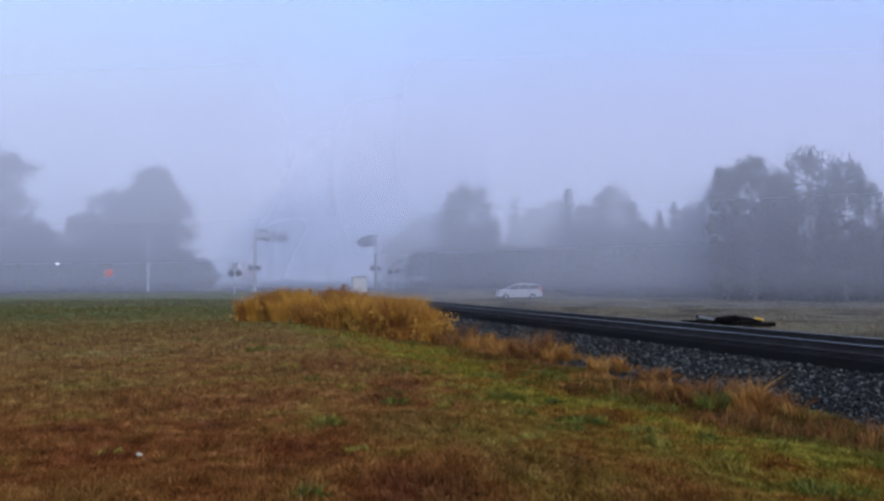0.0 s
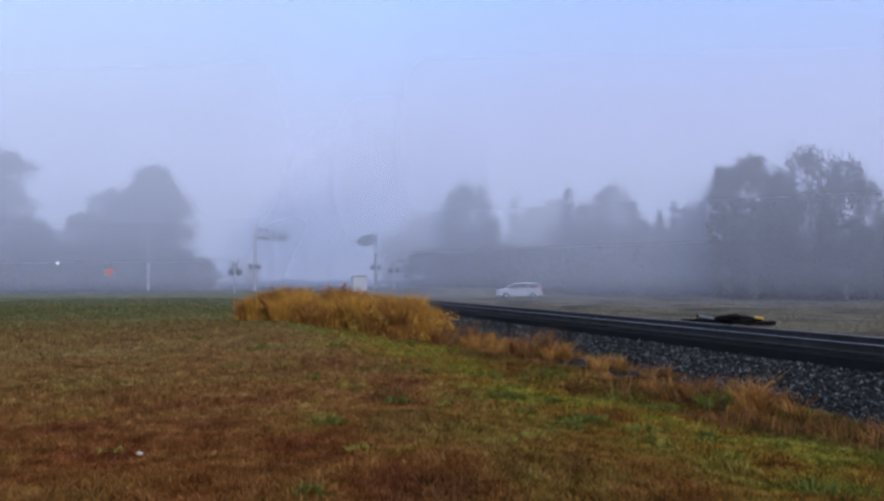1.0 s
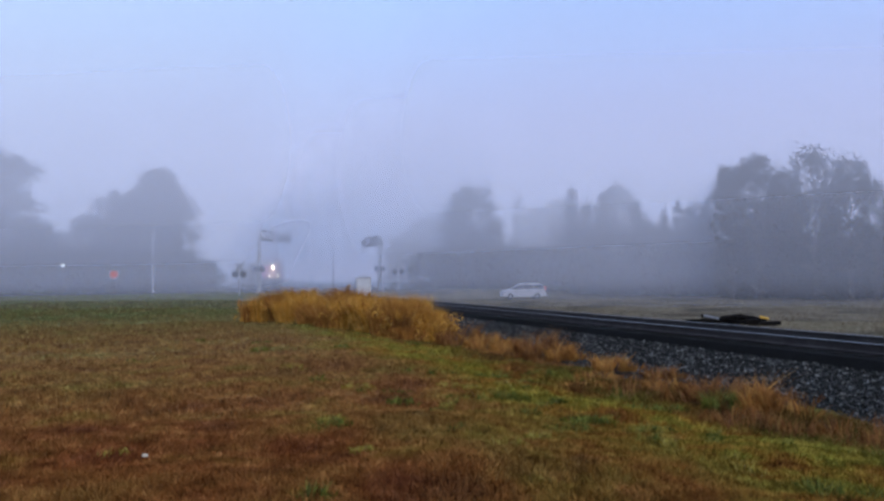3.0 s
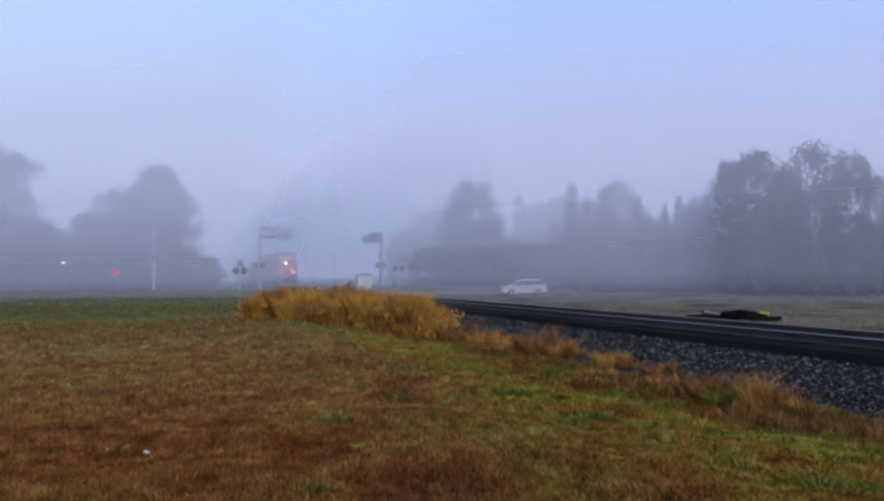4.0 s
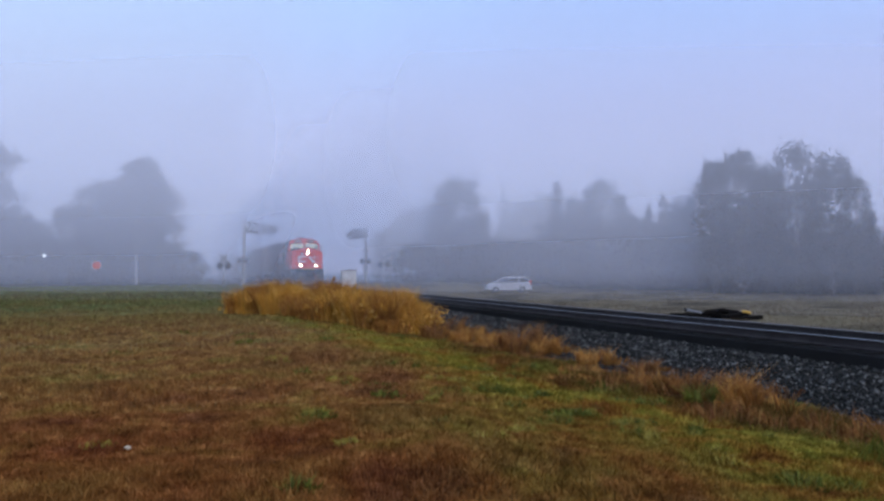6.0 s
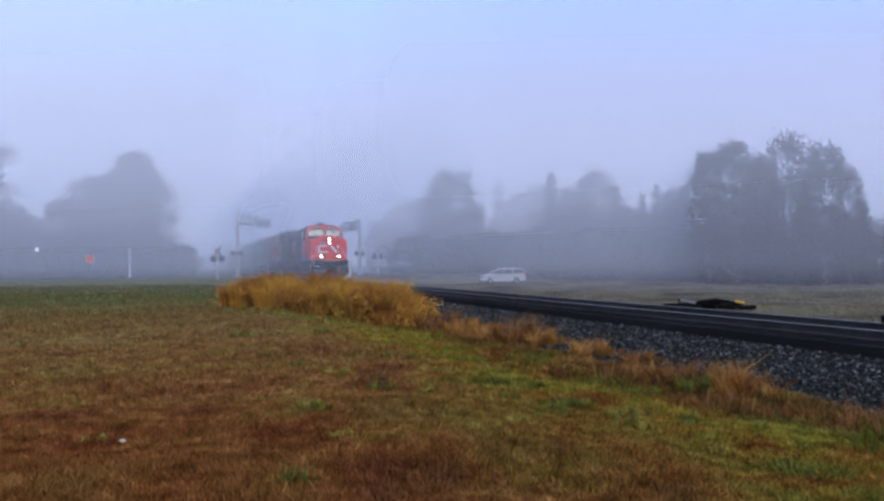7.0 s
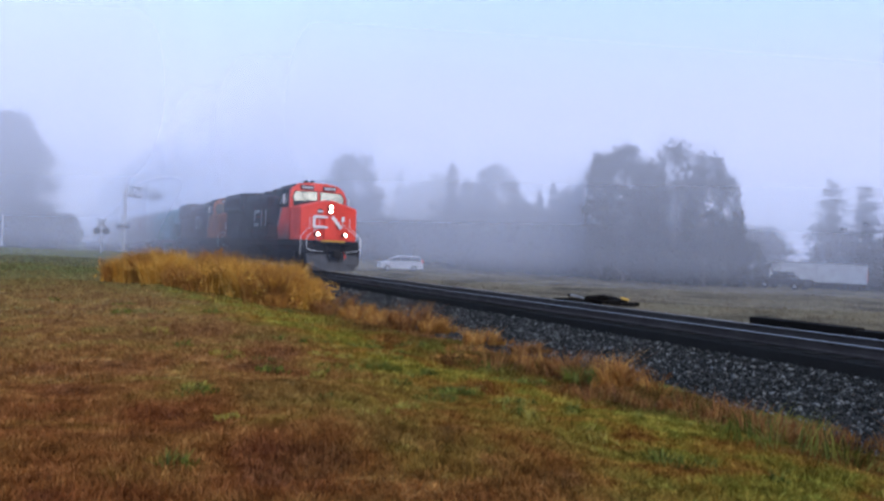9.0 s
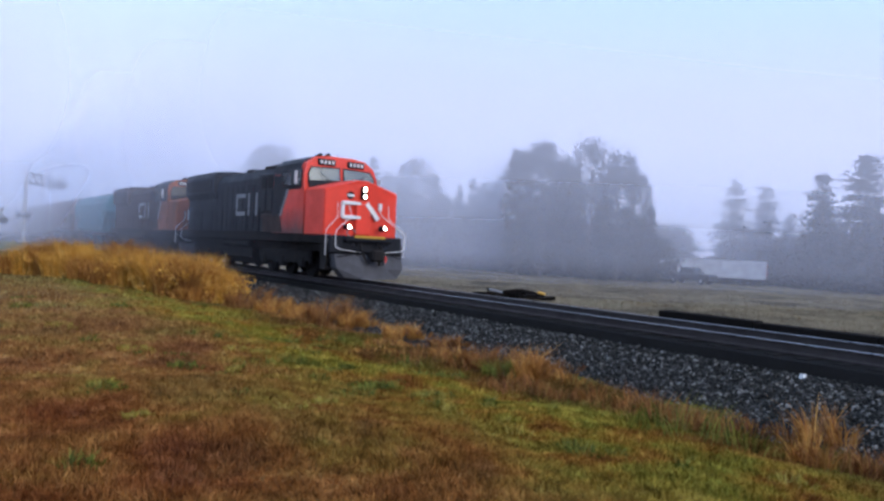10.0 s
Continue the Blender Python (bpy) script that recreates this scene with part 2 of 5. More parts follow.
TURF, BLADES = make_turf("turf", False), make_turf("turf_blades", True)
GOLD = island_mat("golden_grass", [(0.0, (0.26, 0.11, 0.024)), (0.3, (0.52, 0.235, 0.032)), (0.7, (0.70, 0.37, 0.055)), (1.0, (0.82, 0.54, 0.16))])
RUSTY = island_mat("rust_grass", [(0.0, (0.10, 0.035, 0.015)), (0.5, (0.24, 0.09, 0.024)), (1.0, (0.34, 0.18, 0.05))])
GREEN = island_mat("green_weed", [(0.0, (0.05, 0.06, 0.010)), (0.6, (0.12, 0.13, 0.018)), (1.0, (0.24, 0.22, 0.04))])
STONE = island_mat("ballast_stone", [(0.0, (0.010, 0.0096, 0.0085)), (0.60, (0.020, 0.0192, 0.0170)), (0.86, (0.058, 0.056, 0.050)), (1.0, (0.22, 0.21, 0.19))], 0.8, 25)
LEAF = island_mat("leaves", [(0.0, (0.022, 0.029, 0.017)), (1.0, (0.032, 0.038, 0.022))])
NEEDLE = island_mat("needles", [(0.0, (0.016, 0.023, 0.016)), (1.0, (0.023, 0.031, 0.020))])
BARK = painted("bark", (0.10, 0.08, 0.065), (0.03, 0.025, 0.02), 0.7, 0.9, 0, 3, 18)
TIE = painted("creosoted_wood", (0.012, 0.0105, 0.0095), (0.006, 0.005, 0.005), 0.6, 0.85, 0, 4, 25, 0.05)
GRAVEL = painted("dark_gravel", (0.013, 0.0125, 0.012), (0.007, 0.0065, 0.006), 0.6, 0.95, 0, 1.5, 14, 0.02)
RAIL = painted("rail_steel", (0.05, 0.042, 0.04), (0.02, 0.015, 0.012), 0.5, 0.7, 0.3, 2, 30)
POLISHED = painted("polished_rail_head", (0.22, 0.225, 0.24), (0.3, 0.3, 0.3), 0.3, 0.22, 1.0, 3, 40)
ASPHALT = painted("asphalt", (0.055, 0.055, 0.06), (0.03, 0.03, 0.03), 0.5, 0.9, 0, 0.6, 20)
RED = painted("red_paint", (0.86, 0.050, 0.022), (0.26, 0.04, 0.025), 0.35, 0.38, 0, 1.2, 20)
BLACK = painted("black_paint", (0.010, 0.012, 0.017), (0.026, 0.026, 0.029), 0.45, 0.55, 0, 1.2, 20, 0.2)
DUST = painted("dusty_black_steel", (0.015, 0.014, 0.014), (0.042, 0.036, 0.032), 0.6, 0.85, 0, 1.5, 14, 0.1)
WHITE = painted("white_paint", (0.78, 0.78, 0.76), (0.4, 0.38, 0.35), 0.3, 0.45)
SILVER = painted("galvanised_steel", (0.42, 0.43, 0.45), (0.2, 0.2, 0.2), 0.4, 0.5, 0.5, 3, 30)


# ======== building ========
class Shape:
    """Collects the faces of one mesh."""

    def __init__(self):
        self.v, self.f = [], []

    def add(self, verts, faces):
        k = len(self.v)
        self.v += [tuple(p) for p in verts]
        self.f += [tuple(i + k for i in f) for f in faces]
        return self

    def box(self, x0, x1, y0, y1, z0, z1, c=0.0, m=None):
        """A box with its edges cut off by c."""
        c = min(c, (x1 - x0) / 2.01, (y1 - y0) / 2.01, (z1 - z0) / 2.01)
        if c <= 0:
            v = [(x, y, z) for x in (x0, x1) for y in (y0, y1) for z in (z0, z1)]
            f = [(0, 1, 3, 2), (4, 6, 7, 5), (0, 4, 5, 1), (2, 3, 7, 6), (0, 2, 6, 4), (1, 5, 7, 3)]
        else:
            bm = bmesh.new()
            bmesh.ops.create_cube(bm, size=1.0, matrix=Matrix.LocRotScale(((x0 + x1) / 2, (y0 + y1) / 2, (z0 + z1) / 2), None, (x1 - x0, y1 - y0, z1 - z0)))
            bmesh.ops.bevel(bm, geom=bm.edges[:], offset=c, segments=1, affect="EDGES")
            bm.verts.index_update()
            v, f = [p.co[:] for p in bm.verts], [[p.index for p in q.verts] for q in bm.faces]
            bm.free()
        if m:
            v = [m @ Vector(p) for p in v]
        return self.add(v, f)

    def rod(self, a, b, r0, r1=None, sides=8, caps=True):
        a, b = Vector(a), Vector(b)
        r1 = r0 if r1 is None else r1
        q = (b - a).to_track_quat("Z", "Y")
        v, f = [], []
        for p, r in ((a, r0), (b, r1)):
            for i in range(sides):
                w = 2 * math.pi * i / sides
                v.append(p + q @ Vector((math.cos(w) * r, math.sin(w) * r, 0)))
        for i in range(sides):
            j = (i + 1) % sides
            f.append((i, j, sides + j, sides + i))
        if caps:
            f += [tuple(range(sides))[::-1], tuple(range(sides, 2 * sides))]
        return self.add(v, f)

    def pipe(self, points, r, sides=6):
        for a, b in zip(points, points[1:]):
            self.rod(a, b, r, r, sides)
        return self

    def prism(self, outline, x0, x1, axis="x"):
        """An outline of (a, b) pairs drawn out along an axis: x gives (x, a, b), y gives (a, y, b), z gives (a, b, z)."""
        place = {"x": lambda s, a, b: (s, a, b), "y": lambda s, a, b: (a, s, b), "z": lambda s, a, b: (a, b, s)}[axis]
        k = len(outline)
        v = [place(x0, *p) for p in outline] + [place(x1, *p) for p in outline]
        f = [(i, (i + 1) % k, k + (i + 1) % k, k + i) for i in range(k)] + [tuple(range(k))[::-1], tuple(range(k, 2 * k))]
        return self.add(v, f)

    def loft(self, rings, caps=True):
        """Rings of equal length, joined one to the next."""
        k = len(rings[0])
        f = [(r * k + i, r * k + (i + 1) % k, (r + 1) * k + (i + 1) % k, (r + 1) * k + i) for r in range(len(rings) - 1) for i in range(k)]
        if caps:
            f += [tuple(range(k))[::-1], tuple(range((len(rings) - 1) * k, len(rings) * k))]
        return self.add(itertools.chain(*rings), f)

    def mesh(self, name, mat, flat=True):
        me = bpy.data.meshes.new(name)
        me.from_pydata(self.v, [], self.f)
        bm = bmesh.new()
        bm.from_mesh(me)
        bmesh.ops.recalc_face_normals(bm, faces=bm.faces)
        bm.to_mesh(me)
        bm.free()
        me.materials.append(mat)
        if not flat:
            me.polygons.foreach_set("use_smooth", [True] * len(me.polygons))
        return me


def part(name, shape, mat, parent, label="", flat=True):
    ob = new(name, shape.mesh(name, mat, flat))
    ob.parent = parent
    return tagged(ob, label)


def thing(name, label, category, m=None, group="", kind=""):
    ob = new(name)
    ob.empty_display_size = 0.3
    if m is not None:
        ob.matrix_basis = m
    return tagged(ob, label, category, group, kind)


def raw_mesh(name, verts, faces, mat):
    """A big mesh from arrays; faces all with the same number of corners."""
    verts, faces = np.asarray(verts, np.float32), np.asarray(faces, np.int32)
    me = bpy.data.meshes.new(name)
    k = faces.shape[1]
    me.vertices.add(len(verts))
    me.vertices.foreach_set("co", verts.ravel())
    me.loops.add(faces.size)
    me.loops.foreach_set("vertex_index", faces.ravel())
    me.polygons.add(len(faces))
    me.polygons.foreach_set("loop_start", np.arange(len(faces), dtype=np.int32) * k)
    me.update(calc_edges=True)
    me.materials.append(mat)
    return me


def blades(name, x, y, z, height, width, lean, mat, seed=1, away=None):
    """Grass: one bent blade of three corners and a tip for every root."""
    rng = np.random.default_rng(seed)
    k = len(x)
    a, b = rng.uniform(0, 2 * np.pi, k), rng.uniform(0, 2 * np.pi, k)
    if away is not None:
        b = away + rng.normal(size=k) * 0.6
    h = height * rng.uniform(0.55, 1.25, k)
    w = width * rng.uniform(0.6, 1.3, k)
    bend = lean * h * rng.uniform(0.2, 1.3, k)
    wx, wy = np.cos(a) * w / 2, np.sin(a) * w / 2
    bx, by = np.cos(b) * bend, np.sin(b) * bend
    v = np.empty((k, 5, 3), np.float32)
    v[:, 0] = np.stack([x - wx, y - wy, z - 0.01], 1)
    v[:, 1] = np.stack([x + wx, y + wy, z - 0.01], 1)
    v[:, 2] = np.stack([x - wx * 0.7 + bx * 0.35, y - wy * 0.7 + by * 0.35, z + h * 0.6], 1)
    v[:, 3] = np.stack([x + wx * 0.7 + bx * 0.35, y + wy * 0.7 + by * 0.35, z + h * 0.6], 1)
    v[:, 4] = np.stack([x + bx, y + by, z + h], 1)
    base = (np.arange(k) * 5)[:, None]
    f = np.concatenate([base + [0, 1, 3], base + [0, 3, 2], base + [2, 3, 4]])
    return raw_mesh(name, v.reshape(-1, 3), f, mat)


# ======== ground ========
def build_ground():
    ns = np.concatenate([[-900, -400, -200, -120, -80, -55], np.arange(-40, 30, 0.5), [32, 36, 42, 50, 60, 80, 110, 160, 260, 500, 1000]])
    us = np.concatenate([[-900, -300, -100, -40], np.arange(-15, 45, 0.5), np.arange(46, 120, 2.0), [130, 150, 180, 230, 320, 500, 1000, 1500]])
    nn, uu = np.meshgrid(ns, us, indexing="ij")
    x, y = nn * N.x + uu * U.x, nn * N.y + uu * U.y
    z = ground_z(x, y)
    idx = np.arange(nn.size).reshape(nn.shape)
    f = np.stack([idx[:-1, :-1], idx[1:, :-1], idx[1:, 1:], idx[:-1, 1:]], -1).reshape(-1, 4)
    me = raw_mesh("ground", np.stack([x, y, z], -1).reshape(-1, 3), f, TURF)
    me.polygons.foreach_set("use_smooth", [True] * len(me.polygons))
    tagged(new("ground", me), "autumn turf in rust, straw and green", "ground", kind="structure")


build_ground()
TRACK = Matrix.Translation(nu(TRACK_N, 0)) @ pose(0, 0, 0, 0, 0, math.degrees(PSI))   # its y axis runs along the track, away


def build_track():
    bed = Shape()
    prof = [(-5.8, -0.98), (-5.0, -0.72), (-2.2, -0.44), (-1.80, -0.38), (-1.62, -0.20), (1.62, -0.20), (1.80, -0.38), (2.2, -0.44), (5.0, -1.05), (5.4, -1.4)]
    bed.prism(prof, -60, 420, "y")
    ob = part("ballast_bed", bed, GRAVEL, None)
    ob.matrix_basis = TRACK
    tagged(ob, "dark grey crushed stone railway embankment", "ballast", kind="structure")
    for side in (-1, 1):
        rail = thing("rail", "worn steel rail with a polished head, spiked to ties", "rail", TRACK @ pose(side * 0.755, 0, 0), group="rails of the main line")
        web = Shape().prism([(-0.076, -0.185), (0.076, -0.185), (0.074, -0.172), (0.020, -0.158), (0.010, -0.14), (0.010, -0.05), (0.034, -0.038),
                             (0.036, -0.008), (-0.036, -0.008), (-0.034, -0.038), (-0.010, -0.05), (-0.010, -0.14), (-0.020, -0.158), (-0.074, -0.172)], -60, 420, "y")
        part("web", web, RAIL, rail)
        part("head", Shape().prism([(-0.034, -0.0075), (0.034, -0.0075), (0.030, -0.002), (0.02, 0.0), (-0.02, 0.0), (-0.030, -0.002)], -60, 420, "y"), POLISHED, rail, "polished running surface")


build_track()


def build_mist():
    """Flat see-through sheets, one behind another, that put mist haze over the whole land."""
    turn = pose(0, 0, 0, 0, 0, -8)
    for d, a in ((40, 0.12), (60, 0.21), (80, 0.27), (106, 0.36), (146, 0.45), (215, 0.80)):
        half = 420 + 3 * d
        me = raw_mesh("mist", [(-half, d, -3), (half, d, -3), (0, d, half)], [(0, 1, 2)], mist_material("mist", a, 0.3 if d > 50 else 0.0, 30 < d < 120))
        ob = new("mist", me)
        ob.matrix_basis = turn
        tagged(ob, "flat translucent sheet standing in for morning mist", "mist", kind="stuff")
    # added sheet parallel to the track, hazes the train without cutting it
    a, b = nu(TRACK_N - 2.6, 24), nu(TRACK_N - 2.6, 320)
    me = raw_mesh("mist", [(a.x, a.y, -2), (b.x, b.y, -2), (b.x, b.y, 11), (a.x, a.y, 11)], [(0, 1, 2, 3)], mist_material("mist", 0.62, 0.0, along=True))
    tagged(new("mist", me), "translucent sheet beside the line, putting distance haze on the train", "mist", kind="stuff")


build_mist()


# ======== trees ========
def leaf_cloud(rng, centres, radii, per, size, flatten=0.8, thin=0.0):
    """Small leaf blades, scattered through soft clumps; thin lets them thin out gradually at the rim."""
    cs = []
    for c, r in zip(centres, radii):
        k = max(3, int(per * r * r))
        d = rng.normal(size=(k, 3))
        if thin:
            p = np.asarray(c) + d * (r * thin) * (1, 1, flatten)
        else:
            d /= np.linalg.norm(d, axis=1)[:, None]
            p = np.asarray(c) + d * (r * rng.uniform(0.35, 1.0, k) ** 0.6)[:, None] * (1, 1, flatten)
        cs.append(p)
    p = np.concatenate(cs)
    k = len(p)
    a = rng.normal(size=(k, 3))
    a /= np.linalg.norm(a, axis=1)[:, None]
    b = np.cross(a, rng.normal(size=(k, 3)))
    b /= np.linalg.norm(b, axis=1)[:, None]
    s = size * rng.uniform(0.5, 1.3, k)[:, None]
    v = np.stack([p - a * s, p + b * s * 0.5, p + a * s, p - b * s * 0.5], 1)
    return v.reshape(-1, 3), np.arange(4 * k).reshape(-1, 4)


def broadleaf(seed, height, spread, label, m):
    """A birch- or poplar-like tree: rising limbs in a full, domed crown that reaches low."""
    rng = np.random.default_rng(seed)
    tree = thing("tree", label, "tree", m, group="trees in the mist")
    wood = Shape()
    pts = [Vector((0, 0, -0.4))]
    for i in range(1, 8):
        pts.append(Vector((rng.normal() * 0.12 * i / 3, rng.normal() * 0.12 * i / 3, height * 0.9 * i / 7)))
    for i, (a, b) in enumerate(zip(pts, pts[1:])):
        wood.rod(a, b, 0.020 * height * (1 - i / 7.4), 0.020 * height * (1 - (i + 1) / 7.4), 8)
    lobes = [(rng.uniform(0, 6.28), rng.uniform(0.35, 0.95), rng.uniform(0.78, 1.12)) for _ in range(7)]
    centres, radii = [], []
    for i in range(165):
        t = rng.uniform(0.04, 0.97)
        w = i * 2.4 + rng.normal() * 0.3
        dome = min(1.0, 0.66 + 0.9 * t) * (math.sqrt(max(0.0, 1 - ((t - 0.42) / 0.58) ** 2)) if t > 0.42 else 1.0)
        lobe = 1.0 + sum(0.22 * (k - 0.95) * 6 * math.exp(-3 * ((math.cos(w - q) - 1) ** 2 + 9 * (t - h) ** 2)) for q, h, k in lobes)
        reach = spread * dome * max(0.55, min(1.25, lobe)) * rng.uniform(0.25, 1.0) ** 0.45
        tip = Vector((math.cos(w) * reach, math.sin(w) * reach, height * t))
        if i % 2 == 0:
            j = min(6, max(0, int((t - 0.12) * 7 / 0.9)))
            wood.rod(pts[j].lerp(pts[j + 1], 0.5), tip, 0.007 * height * (1.1 - t), 0.012, 5, False)
        centres.append(tip)
        radii.append(rng.uniform(0.7, 1.25) * spread * 0.24)
    part("trunk", wood, BARK, tree)
    crown = new("crown", raw_mesh("crown", *leaf_cloud(rng, centres, radii, 66 / (spread * 0.24) ** 2, 0.17, 0.85, 0.62), LEAF))
    crown.parent = tree
    return tree


def conifer(seed, height, spread, label, m, gaps=0.12, bare=0.05):
    """A spruce or pine with uneven tiers of drooping boughs and a blunt top."""
    rng = np.random.default_rng(seed)
    tree = thing("conifer", label, "conifer", m, group="conifers in the mist")
    wood = Shape()
    wood.rod((0, 0, -0.4), (0, 0, height * 0.5), 0.018 * height, 0.011 * height, 8).rod((0, 0, height * 0.5), (0, 0, height), 0.011 * height, 0.01, 8)
    centres, radii = [], []
    z = height * bare
    while z < height * 0.97:
        t = z / height
        reach = spread * (1 - t ** 1.7) ** 0.85 * rng.uniform(0.7, 1.15) + 0.2
        boughs = 8 if t < 0.8 else 6
        off = rng.uniform(0, 6)
        for i in range(boughs):
            if rng.uniform() < gaps:
                continue
            w = off + i * 2 * math.pi / boughs + rng.normal() * 0.2
            r = reach * rng.uniform(0.6, 1.15)
            root = Vector((0, 0, z + rng.normal() * 0.02 * height))
            tip = Vector((math.cos(w) * r, math.sin(w) * r, root.z - r * rng.uniform(-0.1, 0.3)))
            wood.rod(root, tip, 0.05, 0.012, 4, False)
            for q in np.arange(0.25, 1.05, 0.25):
                centres.append(root.lerp(tip, float(q)))
                radii.append(max(0.35, 0.34 * r * (1.15 - 0.5 * q)))
        z += height * rng.uniform(0.035, 0.055)
    part("trunk", wood, BARK, tree)
    crown = new("crown", raw_mesh("crown", *leaf_cloud(rng, centres, radii, 52, 0.19, 0.7, 0.62), NEEDLE))
    crown.parent = tree
    return tree


def build_trees():
    """Rows: bearing, distance, height."""
    rng = np.random.default_rng(11)
    kinds = {"b": [], "c": []}

    def plant(kind, az, dist, height, spread, seed):
        x, y = polar(az, dist)
        m = Matrix.LocRotScale((x, y, gz(x, y) - 0.05), Euler((0, 0, seed * 1.7)), None)
        stock = kinds[kind]
        if len(stock) < 6:
            if kind == "b":
                t = broadleaf(seed, height, spread, "tall leafy tree, dim grey green in the mist", m)
            else:
                t = conifer(seed, height, spread, "tall dark spruce, dim in the mist", m)
            stock.append((t, height, spread))
        else:
            t, h0, s0 = stock[seed % 6]
            s = Matrix.Diagonal((spread / s0, spread / s0, height / h0, 1))
            copy_thing(t, m @ s)

    rows = [
        # the wood across the line, from its far end to the big clump
        ("b", -3.2, 125, 9.8, 3.5), ("b", -1.7, 118, 12.3, 3.4), ("b", 0.3, 112, 13.1, 3.0), ("b", 2.2, 104, 14.9, 4.0), ("c", 4.2, 112, 11.9, 2.9),
        ("c", 5.7, 125, 16.3, 2.9), ("b", 7.3, 112, 12.4, 2.5), ("b", 8.8, 108, 13.0, 2.3), ("c", 9.8, 106, 14.5, 2.2), ("b", 11.1, 104, 11.7, 2.4),
        ("c", 12.1, 106, 13.6, 2.3), ("b", 13.2, 106, 14.5, 2.7), ("c", 14.6, 102, 12.5, 2.2), ("c", 15.4, 98, 9.9, 1.7), ("c", 16.6, 94, 10.8, 1.7),
        ("c", 17.6, 94, 12.0, 2.0), ("b", 19.0, 92, 11.4, 2.0), ("b", 20.2, 86, 11.6, 1.7), ("b", 21.2, 80, 13.6, 1.9), ("b", 23.0, 78, 14.4, 2.3),
        ("b", 24.8, 80, 12.6, 2.1), ("b", 26.6, 76, 14.1, 2.6), ("b", 28.8, 76, 13.3, 2.2), ("b", 30.2, 78, 11.2, 1.5), ("c", 31.1, 80, 8.2, 1.4),
        # undergrowth and second row behind
        ("b", 6.6, 112, 9.5, 4.0), ("b", 9.4, 110, 9.0, 4.0), ("b", 12.2, 108, 9.6, 4.0), ("b", 15.6, 104, 9.2, 4.0), ("b", 19.6, 98, 9.5, 4.0), ("b", 23.2, 92, 10.5, 4.2),
        ("b", 26.6, 90, 11.0, 4.2), ("b", 29.8, 92, 8.0, 4.0),
        # beyond the white trailer
        ("c", 37.0, 94, 12.6, 3.0), ("c", 39.0, 95, 12.0, 2.6), ("c", 42.6, 92, 13.2, 3.2), ("c", 45.2, 86, 14.6, 3.6), ("c", 48.0, 88, 13.0, 3.4), ("c", 40.6, 100, 9.0, 2.4),
        ("b", 33.0, 108, 6.0, 3.5), ("b", 42.4, 100, 8.0, 3.0), ("c", 49.0, 84, 12.0, 3.2),
        # the groups on the near side, beyond the road
        ("b", -21.4, 118, 18.4, 3.9), ("b", -20.2, 121, 15.4, 3.4), ("b", -22.9, 117, 15.0, 3.2), ("b", -24.6, 114, 14.2, 3.4), ("b", -25.8, 116, 11.6, 3.2), ("b", -22.2, 122, 16.6, 3.8),
        ("b", -31.4, 118, 19.6, 5.2), ("b", -34.0, 116, 21.6, 5.6), ("b", -29.6, 122, 10.4, 4.0), ("b", -28.0, 130, 9.4, 4.0), ("b", -36.5, 118, 19.0, 5.4)]
    for i, (kind, az, dist, height, spread) in enumerate(rows):
        plant(kind, az, dist, height, spread, 100 + i)
    # scrub along the foot of the woods
    for i, az in enumerate(np.arange(-1.0, 31.5, 1.15)):
        plant("b", float(az), 100 - 0.55 * max(0, float(az)) + rng.uniform(-2, 5), rng.uniform(4.0, 7.0), rng.uniform(2.6, 3.6), 200 + i)
    for i, az in enumerate((-18.5, -20, -21.5, -23, -24.5, -26, -27.5, -31, -33, -35)):
        plant("b", az, 108 if az > -29 else 112, rng.uniform(4.5, 7.0), 3.2, 240 + i)
    for i, az in enumerate((32.6, 36.2, 38.0, 39.6, 41.8, 43.2, 45.4, 47.6)):
        plant("c" if i % 3 else "b", az, 97, rng.uniform(4.5, 7.5), 2.6, 260 + i)


build_trees()


